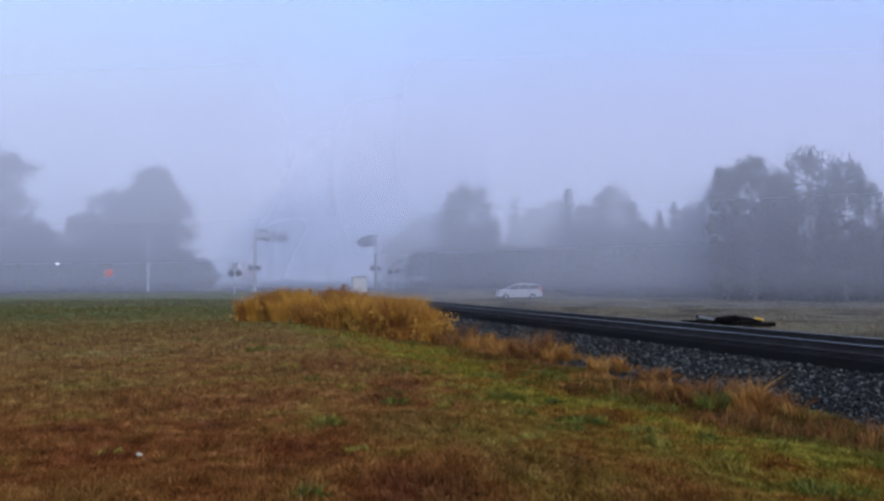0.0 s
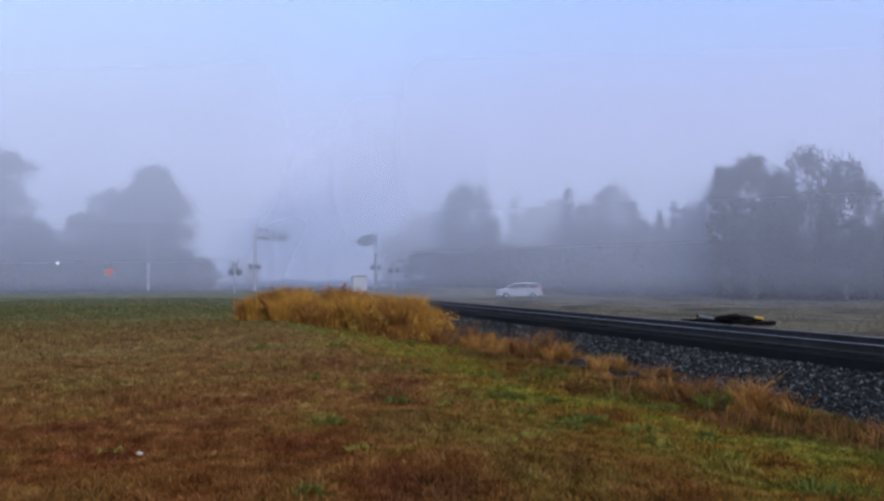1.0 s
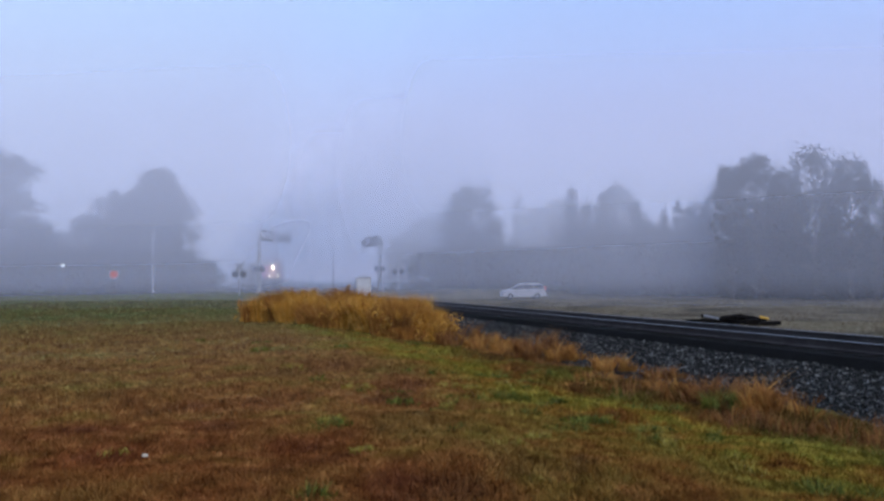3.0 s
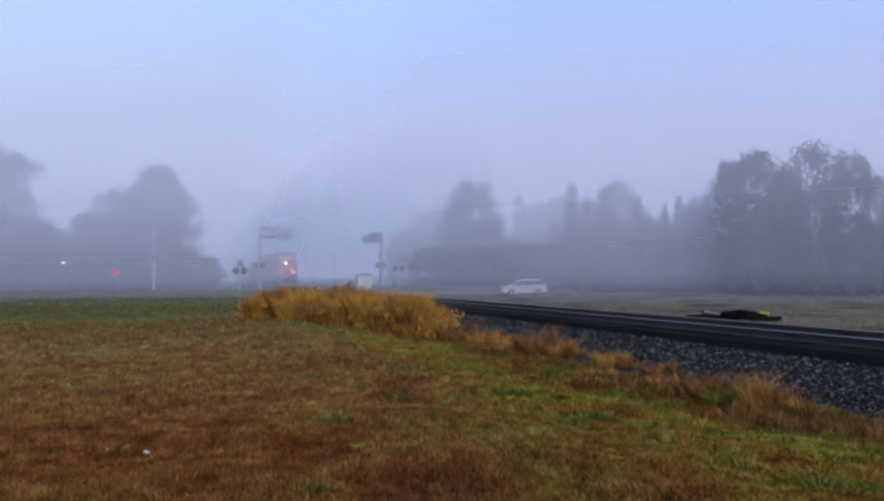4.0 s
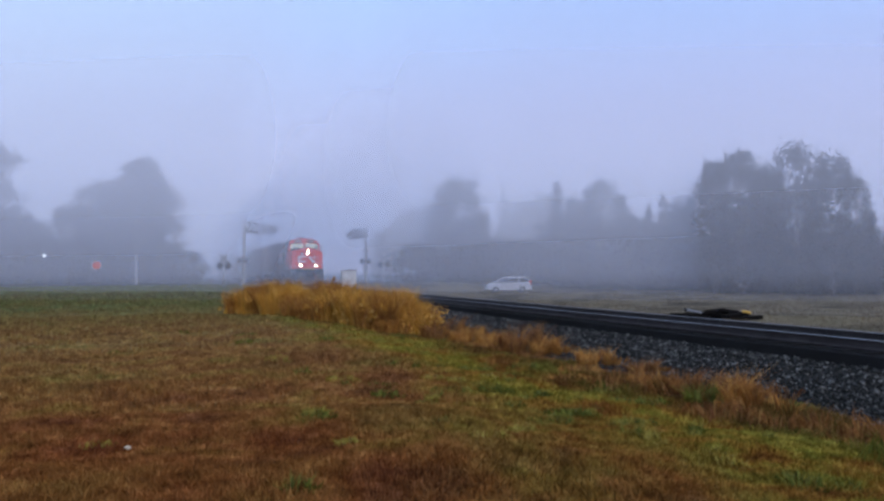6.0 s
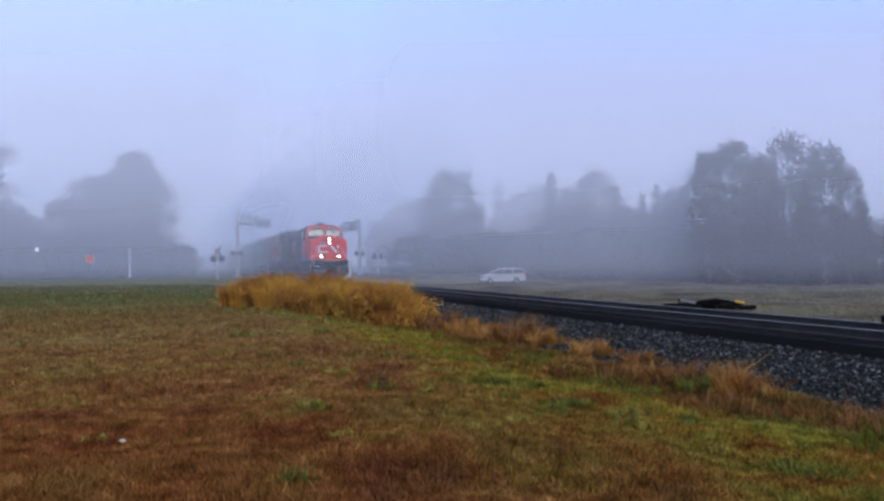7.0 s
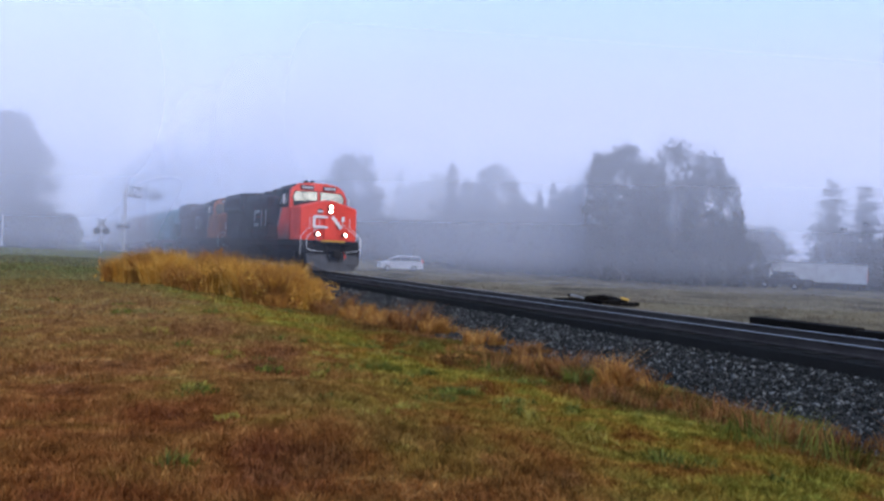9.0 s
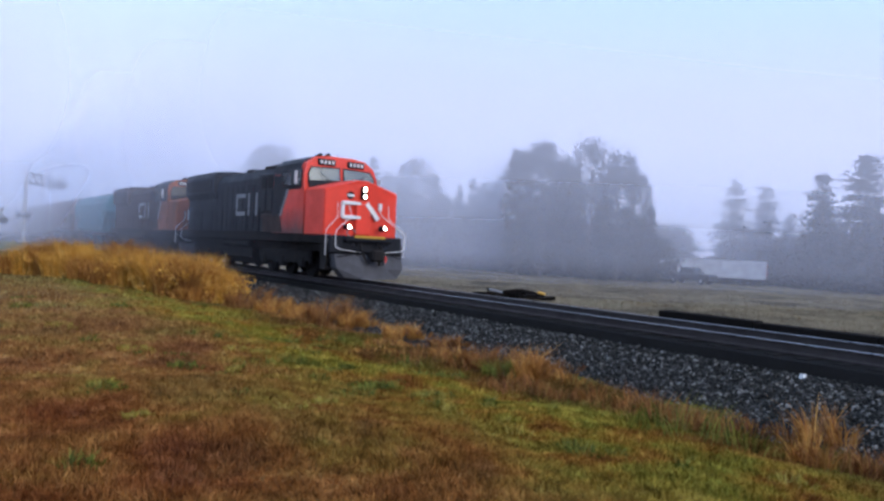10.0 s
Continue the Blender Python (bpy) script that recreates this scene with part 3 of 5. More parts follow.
# ======== grass ========
def build_lawn():
    rng = np.random.default_rng(3)
    xs, ys = [], []
    for count, r0, r1 in ((190000, 4.0, 9.0), (150000, 8.5, 16.0), (90000, 15.0, 30.0), (70000, 28.0, 62.0)):
        az = np.radians(rng.uniform(-35, 50, count))
        r = np.sqrt(rng.uniform(r0 * r0, r1 * r1, count))
        xs.append(np.sin(az) * r)
        ys.append(np.cos(az) * r)
    x, y = np.concatenate(xs), np.concatenate(ys)
    n = x * N.x + y * N.y
    keep = n < 7.9 + 0.5 * np.sin((x * U.x + y * U.y) * 1.9)
    x, y = x[keep], y[keep]
    r = np.hypot(x, y)
    tuft = 0.5 + 0.5 * np.sin(x * 2.1 + np.sin(y * 1.3) * 2) * np.sin(y * 1.9 + np.cos(x * 0.9) * 2)
    h = (0.028 + 0.048 * tuft) * (1 + 0.022 * r)
    me = blades("lawn_grass", x, y, ground_z(x, y), h, 0.006 + 0.0009 * r, 0.85, BLADES, 5)
    tagged(new("lawn_grass", me), "short autumn grass in rust, straw and green", "grass", kind="stuff")
    # rougher grass over the field beyond the line
    n, u = 18.5 + 40 * rng.uniform(0, 1, 90000) ** 1.5, rng.uniform(-8, 80, 90000)
    rough = np.sin(n * 0.9 + np.sin(u * 0.31) * 2) * np.sin(u * 0.47 + n * 0.2)
    keep = rough + rng.normal(size=90000) * 0.5 > 0.0
    n, u = n[keep], u[keep]
    x, y = n * N.x + u * U.x, n * N.y + u * U.y
    me = blades("field_grass", x, y, ground_z(x, y), 0.13 + 0.05 * rng.uniform(0, 1, len(x)), 0.022, 0.8, BLADES, 6)
    tagged(new("field_grass", me), "dull straw-coloured rough grass beyond the line", "grass", kind="stuff")


def clump(name, label, category, x, y, radius, height, count, mat, seed, lean=0.35, group="", width=0.02):
    rng = np.random.default_rng(seed)
    a, r = rng.uniform(0, 2 * np.pi, count), radius * np.sqrt(rng.uniform(0, 1, count))
    px, py = x + np.cos(a) * r, y + np.sin(a) * r
    h = height * (1 - 0.45 * (r / radius) ** 2)
    me = blades(name, px, py, ground_z(px, py), h, width, lean, mat, seed)
    return tagged(new(name, me), label, category, group, "stuff")


def build_thicket():
    """The bank of tall golden grass and weeds beside the line, tussock by tussock."""
    rng = np.random.default_rng(8)
    spine = np.array([(-7.2, 29.6), (-5.9, 28.8), (-4.5, 27.6), (-2.9, 26.0), (-1.5, 24.5), (-0.5, 23.3)])
    side = np.array((0.62, 0.78))
    for k in range(84):
        t = (k + 0.5) / 84 * 4.98
        i = int(t)
        w = rng.uniform(-1, 1)
        c = spine[i] * (1 - t + i) + spine[i + 1] * (t - i) + side * w * (1.45 - 0.1 * t)
        end = min(1.0, 0.45 + min(t, 4.98 - t) / 0.8)
        tall = (1 - 0.35 * abs(w) ** 2) * end * rng.uniform(0.62, 1.14)
        count = 900
        a, r = rng.uniform(0, 2 * np.pi, count), rng.uniform(0.24, 0.50) * np.sqrt(rng.uniform(0, 1, count))
        x, y = c[0] + np.cos(a) * r, c[1] + np.sin(a) * r
        h = 1.30 * tall * (1 - 0.25 * (r / 0.58) ** 2)
        mat = (GOLD, GOLD, AMBER, GOLD, AMBER, RUSTY)[int(rng.integers(6))]
        me = blades("tall_grass", x, y, ground_z(x, y), h, 0.018, 0.42, mat, 300 + k, a)
        tagged(new("tall_grass", me), "tussock of tall golden dry grass beside the line", "tall grass", "golden grass bank", "stuff")
        if k % 3:
            leafy(c[0], c[1], k, tall)
    # a few dark dry stalks stand over the grass
    for k, (t, w, top) in enumerate(((1.95, 0.9, 1.55), (2.02, 1.0, 1.70), (2.15, 0.95, 1.50), (0.7, 0.8, 1.4), (2.6, 1.0, 1.4), (0.95, 0.9, 1.45))):
        i = int(t)
        c = spine[i] * (1 - t + i) + spine[i + 1] * (t - i) + side * w
        st = thing("weed_stalk", "dark dry weed stalk with a seed head over golden grass", "weed", pose(c[0], c[1], gz(c[0], c[1]), 0, rng.normal() * 6, 40 * k), group="stalks in the grass bank")
        part("stem", Shape().rod((0, 0, -0.05), (0.03, 0, top), 0.012, 0.006, 5), BARK, st)
        cs = [(0.03 + rng.normal() * 0.05, rng.normal() * 0.05, top - 0.05 - 0.07 * j) for j in range(5)]
        head = new("seed_head", raw_mesh("seed_head", *leaf_cloud(rng, cs, [0.07] * 5, 9000, 0.03), RUSTY))
        head.parent = st


AMBER = island_mat("amber_grass", [(0.0, (0.19, 0.075, 0.024)), (0.5, (0.40, 0.165, 0.034)), (1.0, (0.62, 0.34, 0.085))])


def leafy(x, y, k, tall):
    """Dry leaves and seed heads through a tussock."""
    rng = np.random.default_rng(400 + k)
    cs = [(x + rng.normal() * 0.38, y + rng.normal() * 0.38, gz(x, y) + rng.uniform(0.2, 1.25) * tall) for _ in range(14)]
    me = raw_mesh("dry_leaves", *leaf_cloud(rng, cs, rng.uniform(0.12, 0.24, 14), 900, 0.046), (GOLD, AMBER, GOLD)[k % 3])
    tagged(new("dry_leaves", me), "golden dry leaves and seed heads of tall weeds", "weeds", "golden grass bank", "stuff")


def build_fringe():
    rng = np.random.default_rng(9)
    # low scrub from the bank to the ballast
    for k, (x, y, r, h) in enumerate(((0.5, 21.9, 0.8, 0.62), (1.1, 20.6, 0.6, 0.42), (1.7, 19.4, 0.5, 0.36), (2.3, 18.0, 0.65, 0.62), (2.75, 17.4, 0.4, 0.42), (3.5, 15.4, 0.45, 0.36), (4.1, 14.0, 0.35, 0.3))):
        clump("grass_tuft", "golden and rust tall grass at the ballast's edge", "tall grass", x, y, r * 1.15, h * 1.1, 520, AMBER if k % 3 else RUSTY, 700 + k, 0.95, "grass at the ballast", 0.02)
    for k, (n, u, r, h, mat, count) in enumerate(((7.1, 3.7, 0.22, 0.36, AMBER, 170), (7.5, 3.2, 0.3, 0.30, RUSTY, 200), (7.65, 8.3, 0.22, 0.52, AMBER, 300), (7.4, 8.7, 0.35, 0.30, GREEN, 300),
                                              (7.8, 9.6, 0.35, 0.38, RUSTY, 300), (7.3, 5.2, 0.35, 0.22, RUSTY, 260))):
        x, y, _ = nu(n, u)
        clump("grass_tuft", "tall arching tuft of dry amber grass at the ballast's edge", "tall grass", x, y, r, h, count, mat, 720 + k, 1.0, "grass at the ballast", 0.014)
    u = 3.5
    while u < 21:
        n = 7.6 + rng.normal() * 0.5
        x, y, _ = nu(n, u)
        clump("grass_tuft", "rust and straw coloured tall grass at the ballast's edge", "tall grass", x, y, rng.uniform(0.3, 0.75), (rng.uniform(0.12, 0.30) + 0.25 * rng.uniform() ** 4) * (1.0 if u < 11 else 0.55), 190 if u < 11 else 110,
              (RUSTY, AMBER, RUSTY, GREEN if n < 7.2 else RUSTY)[int(rng.integers(4))], int(u * 100), 0.8, "grass at the ballast", 0.012)
        u += rng.uniform(0.16, 0.42)


def build_weeds():
    """Low green and yellow weeds scattered over the lawn."""
    rng = np.random.default_rng(17)
    for k in range(96):
        n, u = rng.uniform(1.5, 7.6), rng.uniform(3.0, 20.0)
        if k > 58:
            n, u = 4.9 + rng.normal() * 0.9, rng.uniform(3.5, 13.0)
        elif k > 44:
            n, u = rng.uniform(-9, 3), rng.uniform(5, 22)
        if 44 > k > 34:
            n, u = 4.4 + rng.normal() * 0.5, 8.3 + rng.normal() * 1.2
        x, y, _ = nu(n, u)
        clump("weed", "low tuft of green and straw weeds in the lawn", "weed", x, y, rng.uniform(0.12, 0.4) * (0.5 if k > 44 else 1.0), rng.uniform(0.05, 0.15), 220 if k < 45 else 110, (GREEN, GREEN, STRAW)[k % 3], 800 + k, 0.9, "weeds in the lawn", 0.012)


STRAW = island_mat("straw_grass", [(0.0, (0.18, 0.13, 0.02)), (0.6, (0.30, 0.23, 0.032)), (1.0, (0.40, 0.32, 0.08))])
build_lawn()
build_weeds()
build_thicket()
build_fringe()


# ======== the train ========
TEAL = painted("teal_paint", (0.03, 0.20, 0.25), (0.06, 0.05, 0.04), 0.5, 0.6)
BROWN = painted("brown_paint", (0.13, 0.05, 0.035), (0.05, 0.04, 0.03), 0.5, 0.7)
GREY = painted("grey_paint", (0.20, 0.20, 0.20), (0.07, 0.06, 0.05), 0.5, 0.7)
YELLOW = painted("yellow_paint", (0.65, 0.36, 0.03), (0.2, 0.12, 0.04), 0.4, 0.5)
LAMP = glowing("lit_lamp", (1.0, 0.84, 0.62), 80.0)
DARK_GLASS = painted("dark_glass", (0.02, 0.025, 0.03), (0.05, 0.05, 0.05), 0.3, 0.1, 0, 2, 30, 0.2)
PALE_GLASS = painted("sky_reflecting_glass", (0.15, 0.16, 0.16), (0.06, 0.06, 0.06), 0.5, 0.12, 1.0)
FADED = painted("faded_orange_red_paint", (0.30, 0.085, 0.035), (0.08, 0.055, 0.04), 0.75, 0.7, 0, 1.5, 15)
DULL_WHITE = painted("dusty_white_paint", (0.28, 0.28, 0.29), (0.08, 0.08, 0.08), 0.7, 0.7, 0, 2.5, 20)
ROAD_DIRT = painted("road_dust_on_black", (0.075, 0.052, 0.045), (0.02, 0.02, 0.022), 0.8, 0.85, 0, 1.3, 12, 0.1)
SOOTY_BROWN = painted("sooty_brown_paint", (0.060, 0.040, 0.036), (0.03, 0.025, 0.024), 0.7, 0.8, 0, 1.3, 12, 0.1)


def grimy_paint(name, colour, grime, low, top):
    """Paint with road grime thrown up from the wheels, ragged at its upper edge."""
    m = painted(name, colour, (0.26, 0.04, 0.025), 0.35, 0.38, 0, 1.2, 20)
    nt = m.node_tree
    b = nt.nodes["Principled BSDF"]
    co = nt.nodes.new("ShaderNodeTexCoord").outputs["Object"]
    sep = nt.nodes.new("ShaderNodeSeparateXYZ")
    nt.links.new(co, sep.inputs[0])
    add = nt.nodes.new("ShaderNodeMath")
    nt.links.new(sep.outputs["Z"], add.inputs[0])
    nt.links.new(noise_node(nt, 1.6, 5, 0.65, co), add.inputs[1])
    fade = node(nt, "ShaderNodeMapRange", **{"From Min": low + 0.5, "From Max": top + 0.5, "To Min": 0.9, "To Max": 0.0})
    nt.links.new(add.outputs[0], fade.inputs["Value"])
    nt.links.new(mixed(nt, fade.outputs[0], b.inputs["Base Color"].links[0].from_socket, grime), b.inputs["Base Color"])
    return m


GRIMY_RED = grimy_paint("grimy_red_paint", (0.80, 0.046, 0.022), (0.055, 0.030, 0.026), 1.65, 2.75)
TRAIN = []


def mirrored(points):
    return points + [(-x, z) for x, z in reversed(points)]


def build_wheelset(parent, y):
    """Two wheels on an axle; it turns about its own x axis."""
    ws = new("wheelset")
    ws.parent = parent
    ws.location = (0, y, 0.53)
    sh = Shape()
    for side in (-1, 1):
        sh.rod((side * 0.70, 0, 0), (side * 0.835, 0, 0), 0.53, 0.53, 24)
        sh.rod((side * 0.66, 0, 0), (side * 0.70, 0, 0), 0.56, 0.56, 24)
        sh.rod((side * 0.835, 0, 0), (side * 0.90, 0, 0), 0.16, 0.12, 10)
        for k in range(3):
            w = k * 2.1
            sh.box(side * 0.84 - 0.01, side * 0.84 + 0.01, -0.05, 0.05, 0.2, 0.42, 0, pose(0, 0, 0, math.degrees(w)))
    sh.rod((-0.95, 0, 0), (0.95, 0, 0), 0.09, 0.09, 10)
    part("wheels", sh, DUST, ws)
    return ws


def build_truck(parent, y, axles, pitch, name="truck"):
    tr = new(name)
    tr.parent = parent
    tr.location = (0, y, 0)
    half = (axles - 1) * pitch / 2
    fr = Shape()
    for side in (-1, 1):
        a, b = side * 1.0, side * 1.18
        fr.prism([(-half - 0.6, 0.62), (-half - 0.6, 0.95), (-half + 0.3, 1.05), (half - 0.3, 1.05), (half + 0.6, 0.95), (half + 0.6, 0.62), (half - 0.5, 0.50), (-half + 0.5, 0.50)], min(a, b), max(a, b), "x")
        for i in range(axles):
            q = -half + i * pitch
            fr.box(side * 1.17 - 0.1, side * 1.17 + 0.1, q - 0.2, q + 0.2, 0.36, 0.74, 0.03)
            for k in (-0.55, 0.55):
                fr.rod((side * 1.1, q + k, 0.5), (side * 1.1, q + k, 1.0), 0.09, 0.09, 8)
    fr.box(-1.0, 1.0, -0.35, 0.35, 0.75, 1.2, 0.04)
    part("truck_frame", fr, DUST, tr)
    # unseen motor boxes, added to block the bright gaps between the wheels
    if axles == 3:
        for i in range(axles):
            q = -half + i * pitch + 0.62
            part("traction_motor", Shape().box(-0.62, 0.62, q - 0.42, q + 0.42, 0.24, 1.02, 0.05), DUST, tr)
    return [build_wheelset(tr, -half + i * pitch) for i in range(axles)]


def build_locomotive(label):
    """A six-axle wide-nosed road diesel. Its front lamps are at y = 0 and it faces -y."""
    loco = thing("locomotive", label, "locomotive", group="locomotives")
    # frame and running gear
    part("frame", Shape().box(-1.5, 1.5, 0.35, 17.9, 1.30, 1.62, 0.03).box(-1.2, 1.2, 1.2, 17.0, 1.0, 1.30, 0.03), DUST, loco, "dusty black steel frame")
    tank = [(-1.35, 1.0), (-1.35, 0.55), (-1.05, 0.25), (1.05, 0.25), (1.35, 0.55), (1.35, 1.0)]
    part("fuel_tank", Shape().prism(tank, 7.6, 11.2, "y"), DUST, loco)
    for side in (-1, 1):
        part("air_tank", Shape().rod((side * 1.36, 7.7, 1.12), (side * 1.36, 11.0, 1.12), 0.15, 0.15, 12), DUST, loco)
    wheels = build_truck(loco, 4.7, 3, 1.9) + build_truck(loco, 14.0, 3, 1.9)
    # pilot
    plough = [[(-1.36, -0.20, 0.95), (-0.5, -0.36, 0.95), (0.5, -0.36, 0.95), (1.36, -0.20, 0.95), (1.36, 0.25, 0.95), (-1.36, 0.25, 0.95)],
              [(-1.34, -0.36, 0.48), (-0.5, -0.62, 0.48), (0.5, -0.62, 0.48), (1.34, -0.36, 0.48), (1.34, 0.1, 0.48), (-1.34, 0.1, 0.48)],
              [(-1.05, -0.45, 0.14), (-0.5, -0.76, 0.12), (0.5, -0.76, 0.12), (1.05, -0.45, 0.14), (1.05, 0.0, 0.14), (-1.05, 0.0, 0.14)]]
    part("snow_plough", Shape().loft(plough), painted("worn_plough_steel", (0.075, 0.074, 0.078), (0.035, 0.032, 0.03), 0.5, 0.7), loco, "worn dark steel snow plough")
    pil = Shape().box(-1.48, 1.48, 0.0, 0.42, 0.98, 1.62, 0.04).box(-0.95, 0.95, -0.22, 0.05, 1.42, 1.62, 0.03)
    for k in (-0.62, -0.40, 0.40, 0.62):
        pil.pipe([(k, -0.12, 1.40), (k, -0.32, 1.10), (k * 0.7, -0.38, 0.75)], 0.028)
    part("pilot", pil, BLACK, loco)
    part("coupler", Shape().box(-0.16, 0.16, -0.75, 0.05, 0.82, 1.10, 0.03).box(-0.24, 0.20, -0.98, -0.68, 0.74, 1.16, 0.06).rod((0.1, -0.8, 0.6), (0.1, -0.8, 1.2), 0.05), DUST, loco)
    part("air_hose", Shape().pipe([(0.55, -0.15, 1.15), (0.6, -0.4, 0.85), (0.5, -0.5, 0.6)], 0.03), RED, loco, "red glad hand")
    part("sill_stripe", Shape().box(-0.62, 0.62, -0.245, -0.22, 1.55, 1.63), YELLOW, loco, "yellow strip on the front platform")
    for side in (-1, 1):
        st = Shape().box(side * 1.36 - 0.16, side * 1.36 + 0.16, 0.1, 0.55, 0.42, 0.47).box(side * 1.36 - 0.16, side * 1.36 + 0.16, 0.1, 0.55, 0.72, 0.77).box(side * 1.36 - 0.16, side * 1.36 + 0.16, 0.1, 0.55, 1.02, 1.07)
        st.box(side * 1.36 - 0.18, side * 1.36 - 0.15, 0.08, 0.57, 0.40, 1.32).box(side * 1.36 + 0.15, side * 1.36 + 0.18, 0.08, 0.57, 0.40, 1.32)
        part("step_well", st, DUST, loco)
        part("handrail", Shape().pipe([(side * 1.60, 0.06, 0.90), (side * 1.60, 0.04, 1.78), (side * 1.52, 0.06, 1.88), (side * 1.10, 0.22, 2.24), (side * 1.05, 0.30, 2.34), (side * 1.05, 0.34, 2.78)], 0.012), WHITE, loco, "white painted grab rail")
        part("corner_rail", Shape().pipe([(side * 0.42, -0.34, 1.04), (side * 1.22, -0.34, 1.12), (side * 1.40, -0.32, 1.22), (side * 1.42, -0.32, 1.68), (side * 1.34, -0.28, 1.80), (side * 0.74, -0.06, 2.26), (side * 0.62, 0.12, 2.42), (side * 0.60, 0.30, 2.70)], 0.012), WHITE, loco, "white painted grab rail")
        part("step_edge", Shape().box(side * 1.36 - 0.15, side * 1.36 + 0.15, 0.085, 0.098, 1.40, 1.44), WHITE, loco, "white painted step edge")
        part("uncoupling_lever", Shape().pipe([(side * 1.30, -0.30, 0.86), (side * 0.75, -0.40, 0.98), (side * 0.2, -0.44, 1.16)], 0.02), DUST, loco)
        part("brake_hose", Shape().pipe([(side * 0.34, -0.2, 1.36), (side * 0.44, -0.46, 1.12), (side * 0.40, -0.62, 0.86), (side * 0.30, -0.68, 0.62)], 0.035, 7), DUST, loco)
    part("cable", Shape().pipe([(-0.92 + 0.115 * k, -0.26 - 0.10 * math.sin(math.pi * k / 16), 1.36 - 0.30 * math.sin(math.pi * k / 16)) for k in range(17)], 0.028, 6), BLACK, loco, "black jumper cable hanging in a loop")
    part("cable_loop", Shape().pipe([(-0.78 + 0.17 * math.cos(a), -0.26, 1.72 + 0.13 * math.sin(a)) for a in np.arange(0, 4.6, 0.5)], 0.022, 6), GREY, loco, "grey coiled cable")
    # nose and cab
    def ring(y, half, zs):
        return [(-half, y, 1.62), (-half, y, zs - 0.20), (-half + 0.12, y, zs - 0.12), (-0.22, y, zs + 0.21), (0.22, y, zs + 0.21), (half - 0.12, y, zs - 0.12), (half, y, zs - 0.20), (half, y, 1.62)]
    nose = Shape().loft([[(x, y0 + 0.09 * abs(x) / 1.46, z) for x, y0, z in ring(0.38, 1.46, 3.40)], ring(0.53, 1.50, 3.44), ring(2.05, 1.52, 3.46)])
    part("nose", nose, RED, loco, "bright red wide nose")
    part("nose_door", Shape().box(-0.30, 0.30, 0.32, 0.40, 1.66, 2.9, 0.02), RED, loco)
    cab_prof = mirrored([(1.55, 1.62), (1.55, 3.85), (1.42, 4.28), (1.05, 4.55), (0.5, 4.63)])
    lean = lambda z: 2.05 + 0.30 * max(0.0, (z - 3.2)) / 1.4
    cab = Shape().loft([[(x, lean(z), z) for x, z in cab_prof], [(x, 5.1, z) for x, z in cab_prof]])
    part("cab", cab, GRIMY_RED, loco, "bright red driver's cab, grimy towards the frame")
    roof = [(x * 1.01, z + 0.025) for x, z in mirrored([(1.545, 3.90), (1.42, 4.28), (1.05, 4.55), (0.5, 4.63)])]
    part("cab_roof", Shape().loft([[(x, 2.62, z) for x, z in roof], [(x, 5.2, z) for x, z in roof]]), BLACK, loco)
    for side in (-1, 1):
        w = [(side * 0.10, 3.70), (side * 1.34, 3.62), (side * 1.38, 3.86), (side * 1.24, 4.12), (side * 0.10, 4.16)]
        front = [(x, lean(z) - 0.03, z) for x, z in w]
        back = [(x, lean(z) + 0.05, z) for x, z in w]
        gasket = [((x - side * 0.7) * 1.07 + side * 0.7, lean(z) - 0.014, (z - 3.85) * 1.16 + 3.85) for x, z in w]
        gback = [(x, y + 0.06, z) for x, y, z in gasket]
        win = part("windscreen", Shape().loft([front, back]), PALE_GLASS, loco, "windscreen that mirrors the pale sky")
        part("gasket", Shape().loft([gasket, gback]), BLACK, win)
        board = part("number_board", Shape().box(side * 0.62 - 0.36, side * 0.62 + 0.36, lean(4.36) - 0.10, lean(4.36) + 0.12, 4.25, 4.49, 0.03), BLACK, loco, "black number board")
        for k in range(4):
            q = side * 0.62 - 0.24 + k * 0.16
            part("figure_bar", Shape().box(q - 0.045, q + 0.045, lean(4.36) - 0.112, lean(4.36) - 0.102, 4.31, 4.43), WHITE, board)
        part("dash_panel", Shape().loft([[(side * 0.10, 2.11 - d, 3.50), (side * 1.36, 2.10 - d, 3.34), (side * 1.42, 2.15 - d, 3.62), (side * 0.10, 2.17 - d, 3.72)] for d in (0.05, 0.0)]), BLACK, loco, "matt black panel under the windscreen")
        part("wiper", Shape().pipe([(side * 0.55, 2.06, 3.66), (side * 0.95, 2.10, 3.98)], 0.012), BLACK, loco)
        part("cab_side", Shape().box(side * 1.548 - 0.008, side * 1.548 + 0.008, 2.45, 5.08, 3.30, 3.9, 0.004), BLACK, loco, "black painted upper cab side")
        sw = part("side_window", Shape().box(side * 1.555 - 0.02, side * 1.555 + 0.02, 2.42, 2.86, 3.44, 4.0, 0.02), PALE_GLASS, loco)
        part("window_frame", Shape().box(side * 1.55 - 0.02, side * 1.55 + 0.02, 2.34, 4.3, 3.36, 4.07, 0.02), BLACK, sw)
        part("rear_window", Shape().box(side * 1.555 - 0.02, side * 1.555 + 0.02, 3.2, 4.1, 3.46, 3.98, 0.02), DARK_GLASS, loco)
        part("mirror", Shape().box(side * 1.78 - 0.10, side * 1.78 + 0.02, 2.30, 2.36, 3.45, 3.95, 0.02), SILVER, loco)
        dl = part("ditch_light", Shape().rod((side * 0.73, 0.30, 1.93), (side * 0.73, -0.02, 1.93), 0.10, 0.105, 16), BLACK, loco)
        part("lens", Shape().rod((side * 0.73, -0.02, 1.93), (side * 0.73, -0.035, 1.93), 0.048, 0.045, 16), LAMP, dl, "lit ditch light")
